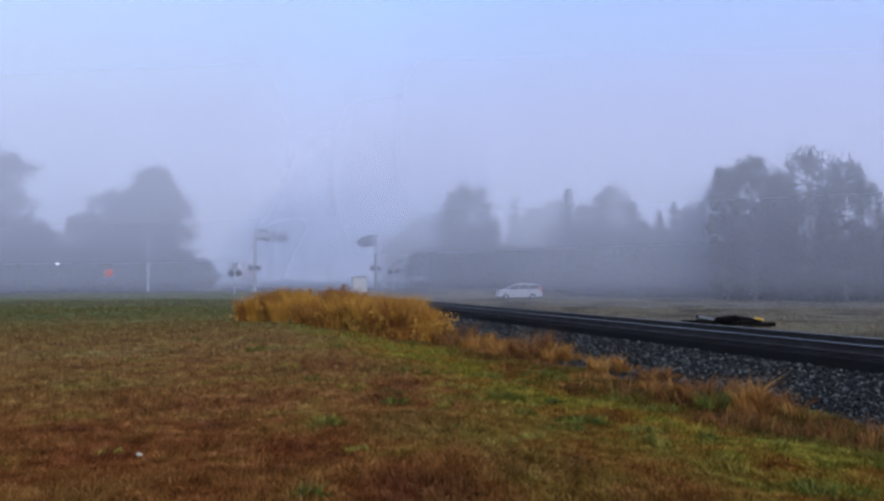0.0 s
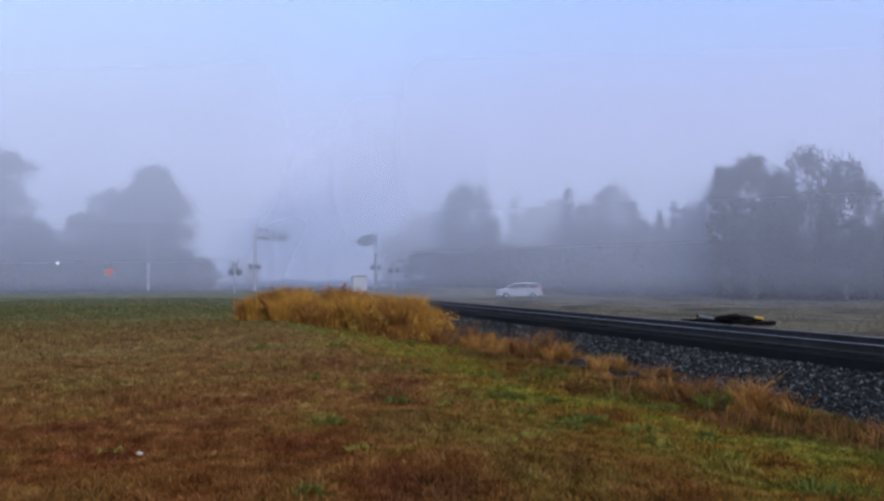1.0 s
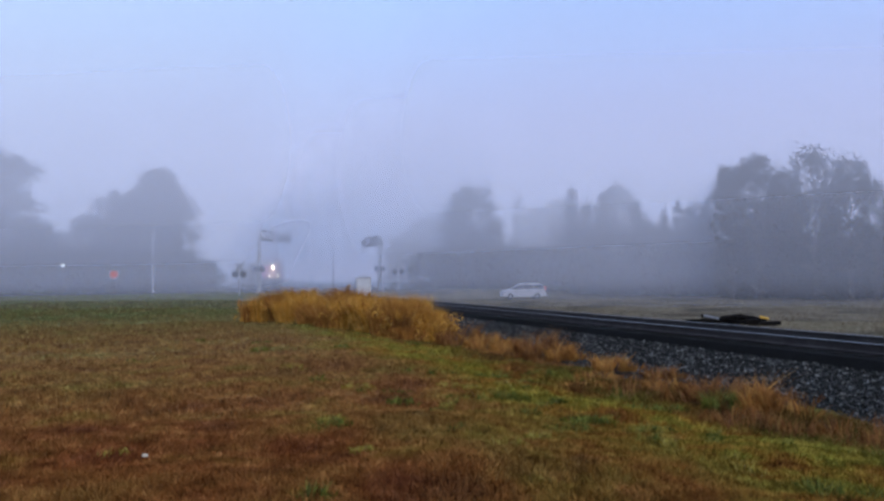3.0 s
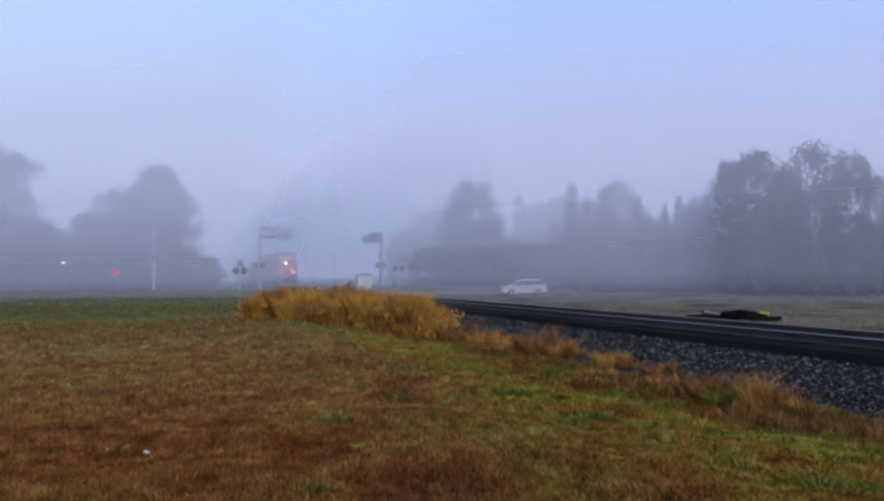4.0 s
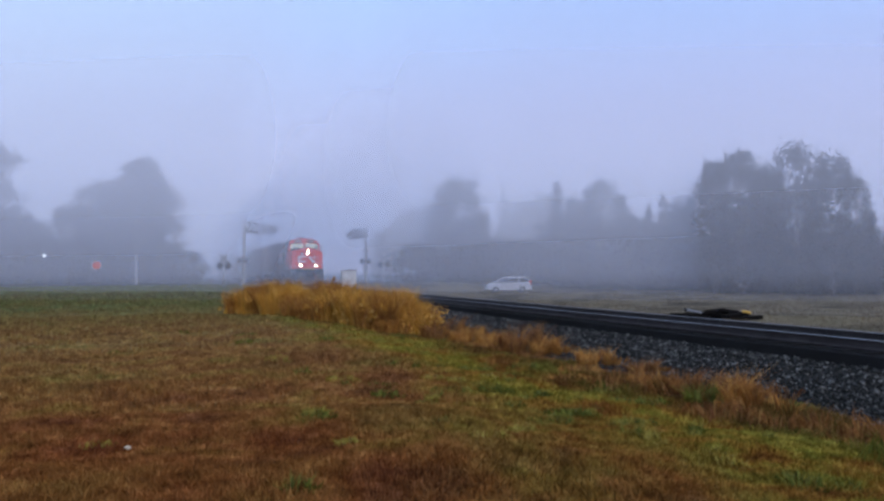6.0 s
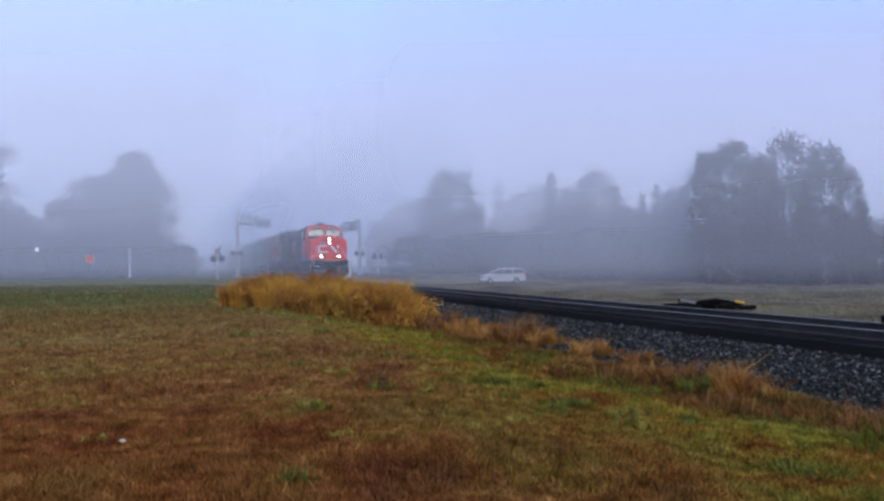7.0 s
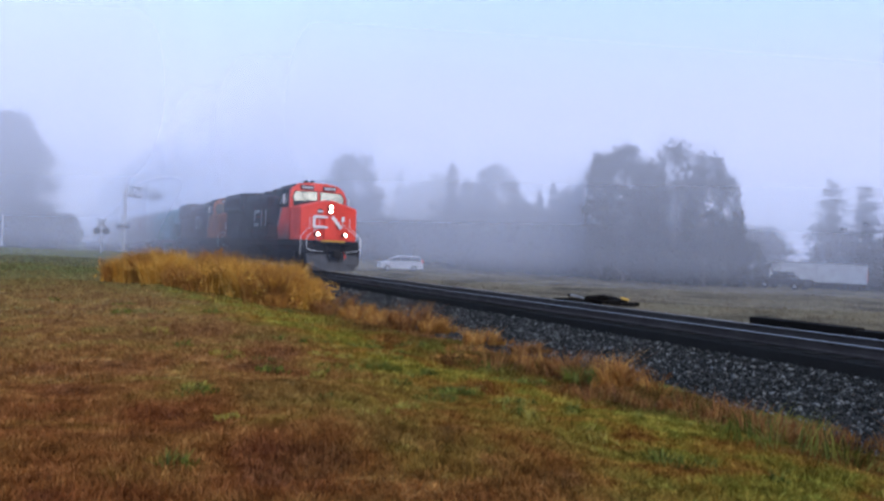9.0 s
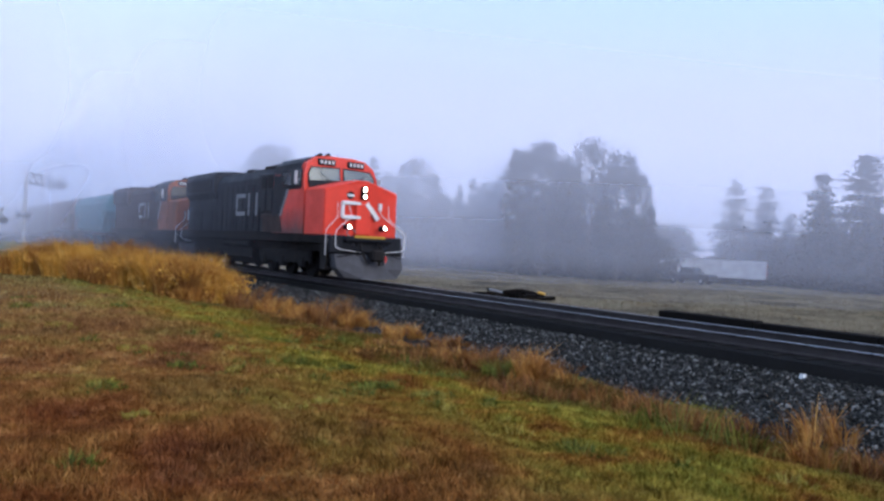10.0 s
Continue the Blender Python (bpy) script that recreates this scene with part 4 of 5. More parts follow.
    hl = part("headlight", Shape().box(-0.12, 0.12, 0.26, 0.42, 2.96, 3.41, 0.03), BLACK, loco)
    for z in (3.06, 3.31):
        part("lens", Shape().rod((0, 0.26, z), (0, 0.245, z), 0.050, 0.045, 16), LAMP, hl, "lit headlight")
    em = part("emblem", Shape().rod((-0.52, 0.45, 3.08), (-0.52, 0.385, 3.08), 0.14, 0.13, 16), BLACK, loco, "round dark emblem with a pale band")
    part("band", Shape().box(-0.66, -0.38, 0.372, 0.384, 3.03, 3.11), WHITE, em)
    # the railway's mark, as plain white bars
    bars = []
    for x0, x1, z0, z1 in ((-0.84, -0.10, 2.73, 2.86), (-0.84, -0.10, 2.22, 2.35), (-0.88, -0.75, 2.26, 2.82)):
        bars.append(Shape().box(x0, x1, 0.315 if x1 > -0.3 else 0.36, 0.47, z0, z1, 0.02))
    bars.append(Shape().box(-0.085, 0.085, 0.235, 0.35, -0.38, 0.38, 0, Matrix.Translation((0.36, 0.07, 2.54)) @ pose(0, 0, 0, 0, -42, 0)))
    bars.append(Shape().box(0.66, 0.78, 0.36, 0.45, 2.60, 2.86))
    for bar in bars:
        part("mark_bar", bar, WHITE, loco, "white painted bar of the railway's mark")
    # long hood
    hood = mirrored([(1.32, 1.62), (1.32, 3.95), (1.10, 4.32), (0.6, 4.42)])
    part("hood", Shape().loft([[(x, 5.1, z) for x, z in hood], [(x, 12.6, z) for x, z in hood]]), BLACK, loco, "black engine hood with doors")
    rad = mirrored([(1.34, 1.62), (1.34, 3.2), (1.56, 3.5), (1.56, 4.25), (1.45, 4.52), (0.6, 4.6)])
    part("radiator_section", Shape().loft([[(x, 12.6, z) for x, z in rad], [(x, 17.2, z) for x, z in rad]]), BLACK, loco)
    part("blower_housing", Shape().box(-1.5, 1.5, 5.12, 6.3, 1.62, 2.45, 0.08), ROAD_DIRT, loco, "equipment housing brown with road dust")
    part("inverter_cabinet", Shape().box(-1.46, 1.46, 5.12, 6.9, 2.45, 4.10, 0.06), BLACK, loco)
    for side in (-1, 1):
        o = side * 1.552
        part("black_side_panel", Shape().prism([(4.30, 2.30), (5.10, 2.30), (5.10, 3.34), (3.56, 3.34)], o - 0.008, o + 0.008, "x"), BLACK, loco)
        part("white_stripe", Shape().prism([(4.16, 2.30), (4.36, 2.30), (3.70, 3.32), (3.52, 3.32)], o - 0.013, o + 0.013, "x"), DULL_WHITE, loco, "slanted white stripe")
        part("dusty_panel", Shape().prism([(4.0, 1.66), (5.10, 1.66), (5.10, 2.30), (4.30, 2.30)], o - 0.008, o + 0.008, "x"), ROAD_DIRT, loco, "side panel brown with road dust")
        for k, y in enumerate((5.35, 6.05)):
            part("intake_grille", Shape().box(side * 1.465 - 0.02, side * 1.465 + 0.02, y, y + 0.5, 3.45, 3.95, 0.01), DUST, loco)
            part("cabinet_door", Shape().box(side * 1.465 - 0.02, side * 1.465 + 0.02, y, y + 0.6, 2.52, 3.35, 0.012), BLACK, loco)
        for k in range(8):
            y = 7.0 + k * 0.69
            part("hood_door", Shape().box(side * 1.33 - 0.02, side * 1.33 + 0.02, y, y + 0.63, 1.75, 3.72, 0.012), BLACK, loco)
        marks = ((8.72, 9.85, 3.16, 3.34), (8.72, 9.85, 2.36, 2.54), (9.68, 9.86, 2.40, 3.30), (8.18, 8.36, 2.36, 3.34), (7.26, 7.44, 2.36, 3.34))
        for y0, y1, z0, z1 in marks:
            part("mark_bar", Shape().box(side * 1.358 - 0.010, side * 1.358 + 0.010, y0, y1, z0, z1), DULL_WHITE, loco, "dull white painted bar")
        part("radiator_grille", Shape().box(side * 1.57 - 0.02, side * 1.57 + 0.02, 12.9, 16.9, 3.6, 4.15, 0.01), DUST, loco)
        part("walkway", Shape().box(min(side * 1.32, side * 1.53), max(side * 1.32, side * 1.53), 5.2, 17.8, 1.60, 1.66), DUST, loco)
        rl = Shape()
        for y in np.arange(6.6, 17.6, 1.55):
            rl.rod((side * 1.5, float(y), 1.62), (side * 1.5, float(y), 2.65), 0.018, 0.018, 6)
        rl.pipe([(side * 1.5, 6.6, 2.65), (side * 1.5, 17.45, 2.65)], 0.018)
        part("side_rail", rl, BLACK, loco)
    part("exhaust_stack", Shape().box(-0.45, 0.45, 10.4, 11.2, 4.40, 4.62, 0.04), DUST, loco)
    part("roof_vent", Shape().box(-0.9, 0.9, 6.0, 7.8, 4.40, 4.54, 0.05).box(-0.5, 0.5, 8.4, 9.9, 4.40, 4.52, 0.04), DUST, loco)
    part("horn", Shape().rod((-0.2, 4.1, 4.8), (-0.2, 3.7, 4.82), 0.03, 0.08, 8).rod((0.1, 4.1, 4.8), (0.1, 3.6, 4.82), 0.03, 0.09, 8).box(-0.25, 0.15, 4.05, 4.15, 4.62, 4.84), DUST, loco)
    part("aerial", Shape().box(-0.3, 0.3, 3.2, 3.5, 4.62, 4.72, 0.03).rod((0.5, 3.6, 4.6), (0.5, 3.6, 4.9), 0.01), DUST, loco)
    return loco, wheels


def build_hopper(label, paint):
    """A covered hopper car, 16.6 m over its couplers, with its front end at y = 0."""
    car = thing("hopper_car", label, "freight car", group="covered hopper cars")
    prof = mirrored([(0.9, 0.95), (1.5, 1.55), (1.56, 2.6), (1.52, 3.6), (1.30, 4.15), (0.6, 4.42)])
    end = lambda y, k: [(x, y, max(z, k)) for x, z in prof]
    body = Shape().loft([end(1.0, 2.9), end(2.9, 0.95), end(13.7, 0.95), end(15.6, 2.9)])
    part("body", body, paint, car)
    for y in np.arange(1.4, 15.5, 1.18):
        for side in (-1, 1):
            k = float(y)
            part("rib", Shape().prism([(side * 1.50, 2.95 if k < 3 or k > 13.6 else 1.6), (side * 1.63, 2.95 if k < 3 or k > 13.6 else 1.7), (side * 1.60, 3.6), (side * 1.52, 3.66)], k - 0.05, k + 0.05, "y"), paint, car)
    part("roof_walk", Shape().box(-0.55, 0.55, 1.1, 15.5, 4.44, 4.50).box(-0.3, 0.3, 1.6, 15.0, 4.50, 4.58, 0.03), GREY, car)
    part("sill", Shape().box(-1.48, 1.48, 0.45, 16.15, 1.05, 1.30, 0.02).box(-0.3, 0.3, 0.0, 16.6, 0.8, 1.1, 0.02), DUST, car)
    for y in (4.8, 8.3, 11.8):
        part("outlet", Shape().loft([[(-0.8, y - 1.2, 0.98), (0.8, y - 1.2, 0.98), (0.8, y + 1.2, 0.98), (-0.8, y + 1.2, 0.98)], [(-0.5, y - 0.35, 0.32), (0.5, y - 0.35, 0.32), (0.5, y + 0.35, 0.32), (-0.5, y + 0.35, 0.32)]]), paint, car)
    for y in (0.62, 15.98):
        ld = Shape()
        for x in (-1.42, -1.0):
            ld.rod((x, y, 1.2), (x, y, 4.1), 0.02, 0.02, 5)
        for k in range(8):
            ld.rod((-1.42, y, 1.4 + k * 0.36), (-1.0, y, 1.4 + k * 0.36), 0.014, 0.014, 5)
        part("ladder", ld, paint, car)
        part("end_post", Shape().rod((-1.2, y, 1.2), (-1.2, y, 3.0), 0.05).rod((1.2, y, 1.2), (1.2, y, 3.0), 0.05), paint, car)
    for y in (2.3, 14.3):
        build_truck(car, y, 2, 1.75)
    return car


def build_train():
    first, wheels = build_locomotive("red-nosed black diesel locomotive with lit headlights")
    TRAIN.append((first, 0.0))
    second = copy_thing(first, pose(0, 0, 0))
    tagged(second, "second red-fronted black locomotive, coupled behind the leader")
    for ob in second.children_recursive:
        if ob.name.startswith("lens"):
            ob.data = UNLIT
        if ob.data and ob.data.materials[0] == PALE_GLASS:
            ob.material_slots[0].link = "OBJECT"
            ob.material_slots[0].material = DARK_GLASS
        if ob.name.split(".")[0] in ("hood", "radiator_section", "hood_door", "inverter_cabinet", "cabinet_door", "black_side_panel"):
            ob.material_slots[0].link = "OBJECT"
            ob.material_slots[0].material = SOOTY_BROWN
        if ob.data and ob.data.materials[0] in (RED, GRIMY_RED):
            ob.material_slots[0].link = "OBJECT"
            ob.material_slots[0].material = FADED
    TRAIN.append((second, 18.6))
    cars = {k: build_hopper(label, paint) for k, label, paint in (
        ("t", "teal covered hopper car of the passing train", TEAL), ("b", "red-brown covered hopper car of the passing train", BROWN), ("g", "grey covered hopper car of the passing train", GREY))}
    for i, k in enumerate("tbggbgbg"):
        car = cars[k] if i in (0, 1, 2) else copy_thing(cars[k], pose(0, 0, 0))
        TRAIN.append((car, 37.0 + i * 16.7))


UNLIT = Shape().rod((0, 0.26, 3.2), (0, 0.25, 3.2), 0.08, 0.08, 12).mesh("unlit_lens", DARK_GLASS)
build_train()


# ======== the level crossing ========
def road_strip():
    ns = np.linspace(-160, 160, 81)
    us = np.linspace(88.5, 95.5, 6)
    nn, uu = np.meshgrid(ns, us, indexing="ij")
    x, y = nn * N.x + uu * U.x, nn * N.y + uu * U.y
    idx = np.arange(nn.size).reshape(nn.shape)
    f = np.stack([idx[:-1, :-1], idx[1:, :-1], idx[1:, 1:], idx[:-1, 1:]], -1).reshape(-1, 4)
    z = ground_z(x, y) + 0.05 + 0.03 * np.exp(-((nn - TRACK_N) / 3) ** 2)
    tagged(new("road", raw_mesh("road", np.stack([x, y, z], -1).reshape(-1, 3), f, ASPHALT)), "grey asphalt road over the level crossing", "road", kind="structure")


OFF_WHITE = painted("weathered_white_panel", (0.62, 0.62, 0.63), (0.2, 0.19, 0.18), 0.5, 0.6)
STEEL = painted("weathered_dark_steel", (0.10, 0.10, 0.105), (0.05, 0.045, 0.04), 0.5, 0.7, 0.2, 3, 30)


def signal_head(parent, x, y, z, r=0.28):
    """A round black disc with a hooded lamp, facing along y."""
    hd = part("signal_head", Shape().rod((x, y, z), (x, y + 0.05, z), r, r, 16).rod((x, y - 0.25, z), (x, y, z), 0.12, 0.13, 10).box(x - 0.1, x + 0.1, y + 0.05, y + 0.2, z - 0.12, z + 0.12), BLACK, parent)
    part("lens", Shape().rod((x, y - 0.255, z), (x, y - 0.25, z), 0.10, 0.10, 10), DARK_GLASS, hd)


def cantilever(az, dist, height, reach, heading, label):
    """A mast with a truss arm that carries flashing lamps over the road."""
    x, y = polar(az, dist)
    c = thing("crossing_signal", label, "crossing signal", pose(x, y, gz(x, y), 0, 0, heading), group="cantilever crossing signals")
    part("mast", Shape().rod((0, 0, -0.1), (0, 0, height), 0.23, 0.19, 12).box(-0.4, 0.4, -0.4, 0.4, -0.1, 0.15, 0.04), SILVER, c)
    top, low = height - 0.15, height - 1.15
    arm = Shape()
    for s in (-0.3, 0.3):
        arm.rod((0, s, top), (reach, s, top + 0.1), 0.075, 0.075, 6).rod((0, s, low), (reach, s, low + 0.1), 0.075, 0.075, 6)
        k = 0.0
        while k < reach - 0.5:
            arm.rod((k, s, low), (k + 0.75, s, top), 0.045, 0.045, 5).rod((k + 0.75, s, top), (k + 1.5, s, low), 0.045, 0.045, 5)
            k += 1.5
    for k in np.arange(0, reach + 0.1, 1.5):
        arm.rod((float(k), -0.3, top), (float(k), 0.3, top), 0.028, 0.028, 5)
    part("truss_arm", arm, STEEL, c, "weathered steel truss arm")
    part("walkway", Shape().box(0.2, reach, -0.36, 0.36, low - 0.10, low + 0.10, 0.02), STEEL, c)
    for k in (reach - 0.4, reach - 1.4):
        signal_head(c, k, -0.5, low + 0.45, 0.42)
        signal_head(c, k, 0.6, low + 0.45, 0.42)
    for k in (-0.36, 0.36):
        signal_head(c, k, -0.35, 2.75, 0.36)
        signal_head(c, k, 0.45, 2.75, 0.36)
    part("crossarm", Shape().rod((-0.5, 0, 2.75), (0.5, 0, 2.75), 0.05), BLACK, c)
    part("sign_plate", Shape().box(reach - 2.6, reach - 0.9, -0.37, -0.33, low + 0.85, low + 1.05), WHITE, c)
    return c


def crossbuck(az, dist, heading):
    x, y = polar(az, dist)
    c = thing("crossbuck", "white crossbuck sign with signal lamps on a post", "crossing sign", pose(x, y, gz(x, y), 0, 0, heading), group="crossbuck signs")
    part("post", Shape().rod((0, 0, -0.2), (0, 0, 3.6), 0.07, 0.06, 8), SILVER, c)
    for a in (45, -45):
        part("blade", Shape().box(-0.6, 0.6, -0.085 - 0.002 * a / 45, -0.06, -0.11, 0.11, 0.01, Matrix.Translation((0, -0.01 * (a > 0), 3.1)) @ pose(0, 0, 0, 0, a)), GREY, c)
    for k in (-0.42, 0.42):
        signal_head(c, k, -0.1, 2.3, 0.36)
    part("crossarm", Shape().rod((-0.45, 0.05, 2.3), (0.45, 0.05, 2.3), 0.04), BLACK, c)


def cabinet():
    x, y = polar(-6.45, 78)
    c = thing("signal_cabinet", "pale metal signal equipment cabinet beside the crossing", "signal cabinet", pose(x, y, gz(x, y) - 0.05, 0, 0, 12))
    part("body", Shape().box(-0.75, 0.75, -0.6, 0.6, 0.15, 2.15, 0.03), WHITE, c)
    part("roof", Shape().prism([(-0.85, 2.15), (0.85, 2.15), (0.8, 2.22), (0, 2.32), (-0.8, 2.22)], -0.7, 0.7, "y"), SILVER, c)
    part("door", Shape().box(-0.6, 0.6, -0.635, -0.602, 0.25, 2.05, 0.01), WHITE, c)
    part("plinth", Shape().box(-0.8, 0.8, -0.65, 0.65, -0.3, 0.148, 0.02), GREY, c)


def utility_pole(az, dist, height, label, mat, arm=True):
    x, y = polar(az, dist)
    p = thing("utility_pole", label, "utility pole", pose(x, y, gz(x, y), 0, 0, 25), group="poles")
    part("pole", Shape().rod((0, 0, -0.5), (0, 0, height), 0.16, 0.10, 10), mat, p)
    if arm:
        part("crossarm", Shape().box(-1.0, 1.0, -0.06, 0.06, height - 0.7, height - 0.55, 0.01), mat, p)
        for k in (-0.9, -0.3, 0.3, 0.9):
            part("insulator", Shape().rod((k, 0, height - 0.55), (k, 0, height - 0.38), 0.05, 0.035, 8), WHITE, p)


def stop_sign():
    x, y = polar(-24.4, 82)
    s = thing("stop_sign", "red octagonal road sign on a post by the road", "road sign", pose(x, y, gz(x, y), 0, 0, 24.4))
    part("post", Shape().box(-0.03, 0.03, -0.03, 0.03, -0.2, 2.7), BARK, s)
    octo = [(0.40 * math.cos(radians(22.5 + 45 * k)), 2.32 + 0.40 * math.sin(radians(22.5 + 45 * k))) for k in range(8)]
    rim = [(x * 1.08, (z - 2.32) * 1.08 + 2.32) for x, z in octo]
    part("rim", Shape().prism(rim, -0.045, -0.032, "y"), WHITE, s)
    part("plate", Shape().prism(octo, -0.055, -0.047, "y"), SIGN_RED, s, "retroreflective red plate")


def yard_lamp():
    x, y = polar(-27.65, 104)
    s = thing("yard_lamp", "small lit yard lamp on a post", "lamp", pose(x, y, gz(x, y)))
    part("post", Shape().rod((0, 0, -0.2), (0, 0, 3.5), 0.05, 0.04, 8), BARK, s)
    part("globe", Shape().loft([[(math.cos(a * math.pi / 6) * r, math.sin(a * math.pi / 6) * r, z) for a in range(12)] for r, z in ((0.06, 3.5), (0.20, 3.62), (0.24, 3.78), (0.18, 3.95), (0.05, 4.02))]), YARD, s, "glowing white globe", False)


SIGN_RED = painted("reflective_red", (0.75, 0.10, 0.05), (0.5, 0.1, 0.06), 0.3, 0.4)
YARD = glowing("lit_globe", (0.85, 0.95, 1.0), 0.55)
road_strip()
cantilever(-14.3, 88, 7.35, 8.0, 78, "cantilever signal mast with a truss arm over the crossing road")
cantilever(-5.15, 95, 7.1, 6.5, 112, "cantilever signal mast across the line, its arm over the road")
crossbuck(-15.75, 84, 10)
crossbuck(-3.75, 92, 10)
cabinet()
utility_pole(-21.8, 100, 9.6, "tall pale bare pole before misty trees", SILVER, False)
utility_pole(-8.75, 140, 8.8, "slender dark pole beyond the crossing", BARK, False)
stop_sign()
yard_lamp()


# ======== the far side of the line ========
def car_body(parent, length, width, paint, wheel_x, lower, glass, glass_half):
    """A car from its side outline, facing -x: lower body and cabin, drawn out and drawn in towards the roof."""
    h = width / 2
    rings = []
    for y, k in ((-h, 0.0), (-h + 0.10, 1.0), (h - 0.10, 1.0), (h, 0.0)):
        rings.append([((x - 0) * (1 if k else 0.975), y, z if k else 0.32 + (z - 0.32) * 0.93) for x, z in lower])
    part("body", Shape().loft(rings), paint, parent, flat=True)
    gl = [[(x, -glass_half + 0.10 * max(0, (z - 1.0)), z) for x, z in glass], [(x, glass_half - 0.10 * max(0, (z - 1.0)), z) for x, z in glass]]
    part("windows", Shape().loft(gl), DARK_GLASS, parent, "dark tinted windows")
    for x in wheel_x:
        for side in (-1, 1):
            w = part("wheel", Shape().rod((x, side * (h - 0.20), 0.33), (x, side * (h + 0.01), 0.33), 0.33, 0.33, 20), TYRE, parent)
            part("rim", Shape().rod((x, side * (h + 0.005), 0.33), (x, side * (h + 0.02), 0.33), 0.21, 0.19, 14), SILVER, w)


def minivan():
    az, d = 5.95, 82
    x, y = polar(az, d)
    v = thing("minivan", "silver minivan parked on the field beyond the line", "minivan", pose(x, y, gz(x, y) + 0.02, 0, 0, -az + 8))
    low = [(-2.42, 0.42), (-2.45, 0.75), (-2.30, 0.95), (-1.35, 1.12), (2.25, 1.15), (2.40, 0.95), (2.42, 0.42), (1.9, 0.30), (-1.9, 0.30)]
    glass = [(-1.45, 1.08), (-0.45, 1.62), (1.95, 1.62), (2.28, 1.08)]
    car_body(v, 4.85, 1.9, SILVER_CAR, (-1.52, 1.42), low, glass, 0.86)
    roof = [(-0.62, 1.60), (-0.40, 1.70), (0.4, 1.76), (1.7, 1.74), (2.02, 1.64), (2.0, 1.60)]
    part("roof", Shape().loft([[(x, -0.72, z - 0.03) for x, z in roof], [(x, -0.55, z) for x, z in roof], [(x, 0.55, z) for x, z in roof], [(x, 0.72, z - 0.03) for x, z in roof]]), SILVER_CAR, v)
    for side in (-1, 1):
        for a, b in (((-1.5, 1.1), (-0.5, 1.63)), ((-0.1, 1.1), (-0.05, 1.63)), ((1.05, 1.1), (1.0, 1.63)), ((2.30, 1.1), (1.98, 1.63))):
            part("pillar", Shape().rod((a[0], side * 0.855, a[1]), (b[0], side * 0.80, b[1]), 0.03, 0.03, 6), SILVER_CAR, v)
        part("tail_lamp", Shape().box(2.22, 2.40, side * 0.84 - 0.08, side * 0.84 + 0.08, 0.95, 1.35, 0.03), RED, v)
        part("head_lamp", Shape().box(-2.40, -2.2, side * 0.70 - 0.16, side * 0.70 + 0.16, 0.72, 0.92, 0.03), PALE_GLASS, v)
    part("bumper", Shape().box(-2.50, -2.38, -0.85, 0.85, 0.38, 0.62, 0.04), SILVER_CAR, v)
    part("bumper", Shape().box(2.38, 2.50, -0.85, 0.85, 0.38, 0.66, 0.04), SILVER_CAR, v)


def scrap_pile():
    rng = np.random.default_rng(21)
    cx, cy = polar(20.9, 37.5)
    for k in range(44):
        along = rng.uniform(-2.1, 1.9)
        heap = max(0.0, 1 - abs(along - 0.3) / 2.4)
        z = gz(cx, cy) + 0.08 + rng.uniform(0, 0.52) * heap ** 1.5
        m = Matrix.Translation((cx, cy, z)) @ pose(0, 0, 0, 0, 0, -22) @ pose(along, rng.normal() * 0.35, 0, rng.normal() * 6, rng.normal() * 8, rng.uniform(-55, 55) * heap + rng.normal() * 8)
        ln, th = rng.uniform(0.22, 0.95), rng.uniform(0.05, 0.12)
        t = new("timber", Shape().box(-ln, ln, -th, th, -0.8 * th, 0.8 * th, 0.012).mesh("timber", TIE))
        t.matrix_basis = m
        tagged(t, "old black creosoted timber in a scrap heap", "timber", "scrap heap beside the line")
    for dx, col, nm, lb in ((1.55, YELLOW, "marker_board", "small yellow painted board on the scrap heap"), (-0.75, GREY, "metal_strip", "bent pale metal strip on the scrap heap")):
        m = Matrix.Translation((cx, cy, gz(cx, cy) + 0.42)) @ pose(0, 0, 0, 0, 0, -22) @ pose(dx, -0.5, 0.02, 35, 12, 8)
        ob = new(nm, Shape().box(-0.20 if dx > 0 else -0.35, 0.20 if dx > 0 else 0.35, -0.07, 0.07, -0.02, 0.02, 0.008).mesh(nm, col))
        ob.matrix_basis = m
        tagged(ob, lb, "board" if dx > 0 else "metal strip", "scrap heap beside the line")


def rail_stack():
    """Spare timbers laid end to end along the far side."""
    for i in range(4):
        for j in range(2):
            u1 = 18.4 - i * 4.05
            m = Matrix.Translation(nu(23.6 + j * 0.32, u1 - 2.0, gz(*nu(23.6, u1 - 2.0)[:2]) + 0.20 + 0.01 * j)) @ pose(0, 0, 0, 0, 0, math.degrees(PSI) + 0.4 * (i % 2))
            b = new("bridge_timber", Shape().box(-0.15, 0.15, -2.0, 2.0, -0.22, 0.20, 0.015).mesh("bridge_timber", TIE))
            b.matrix_basis = m
            tagged(b, "long black treated timber laid beside the line", "timber", "row of spare timbers")


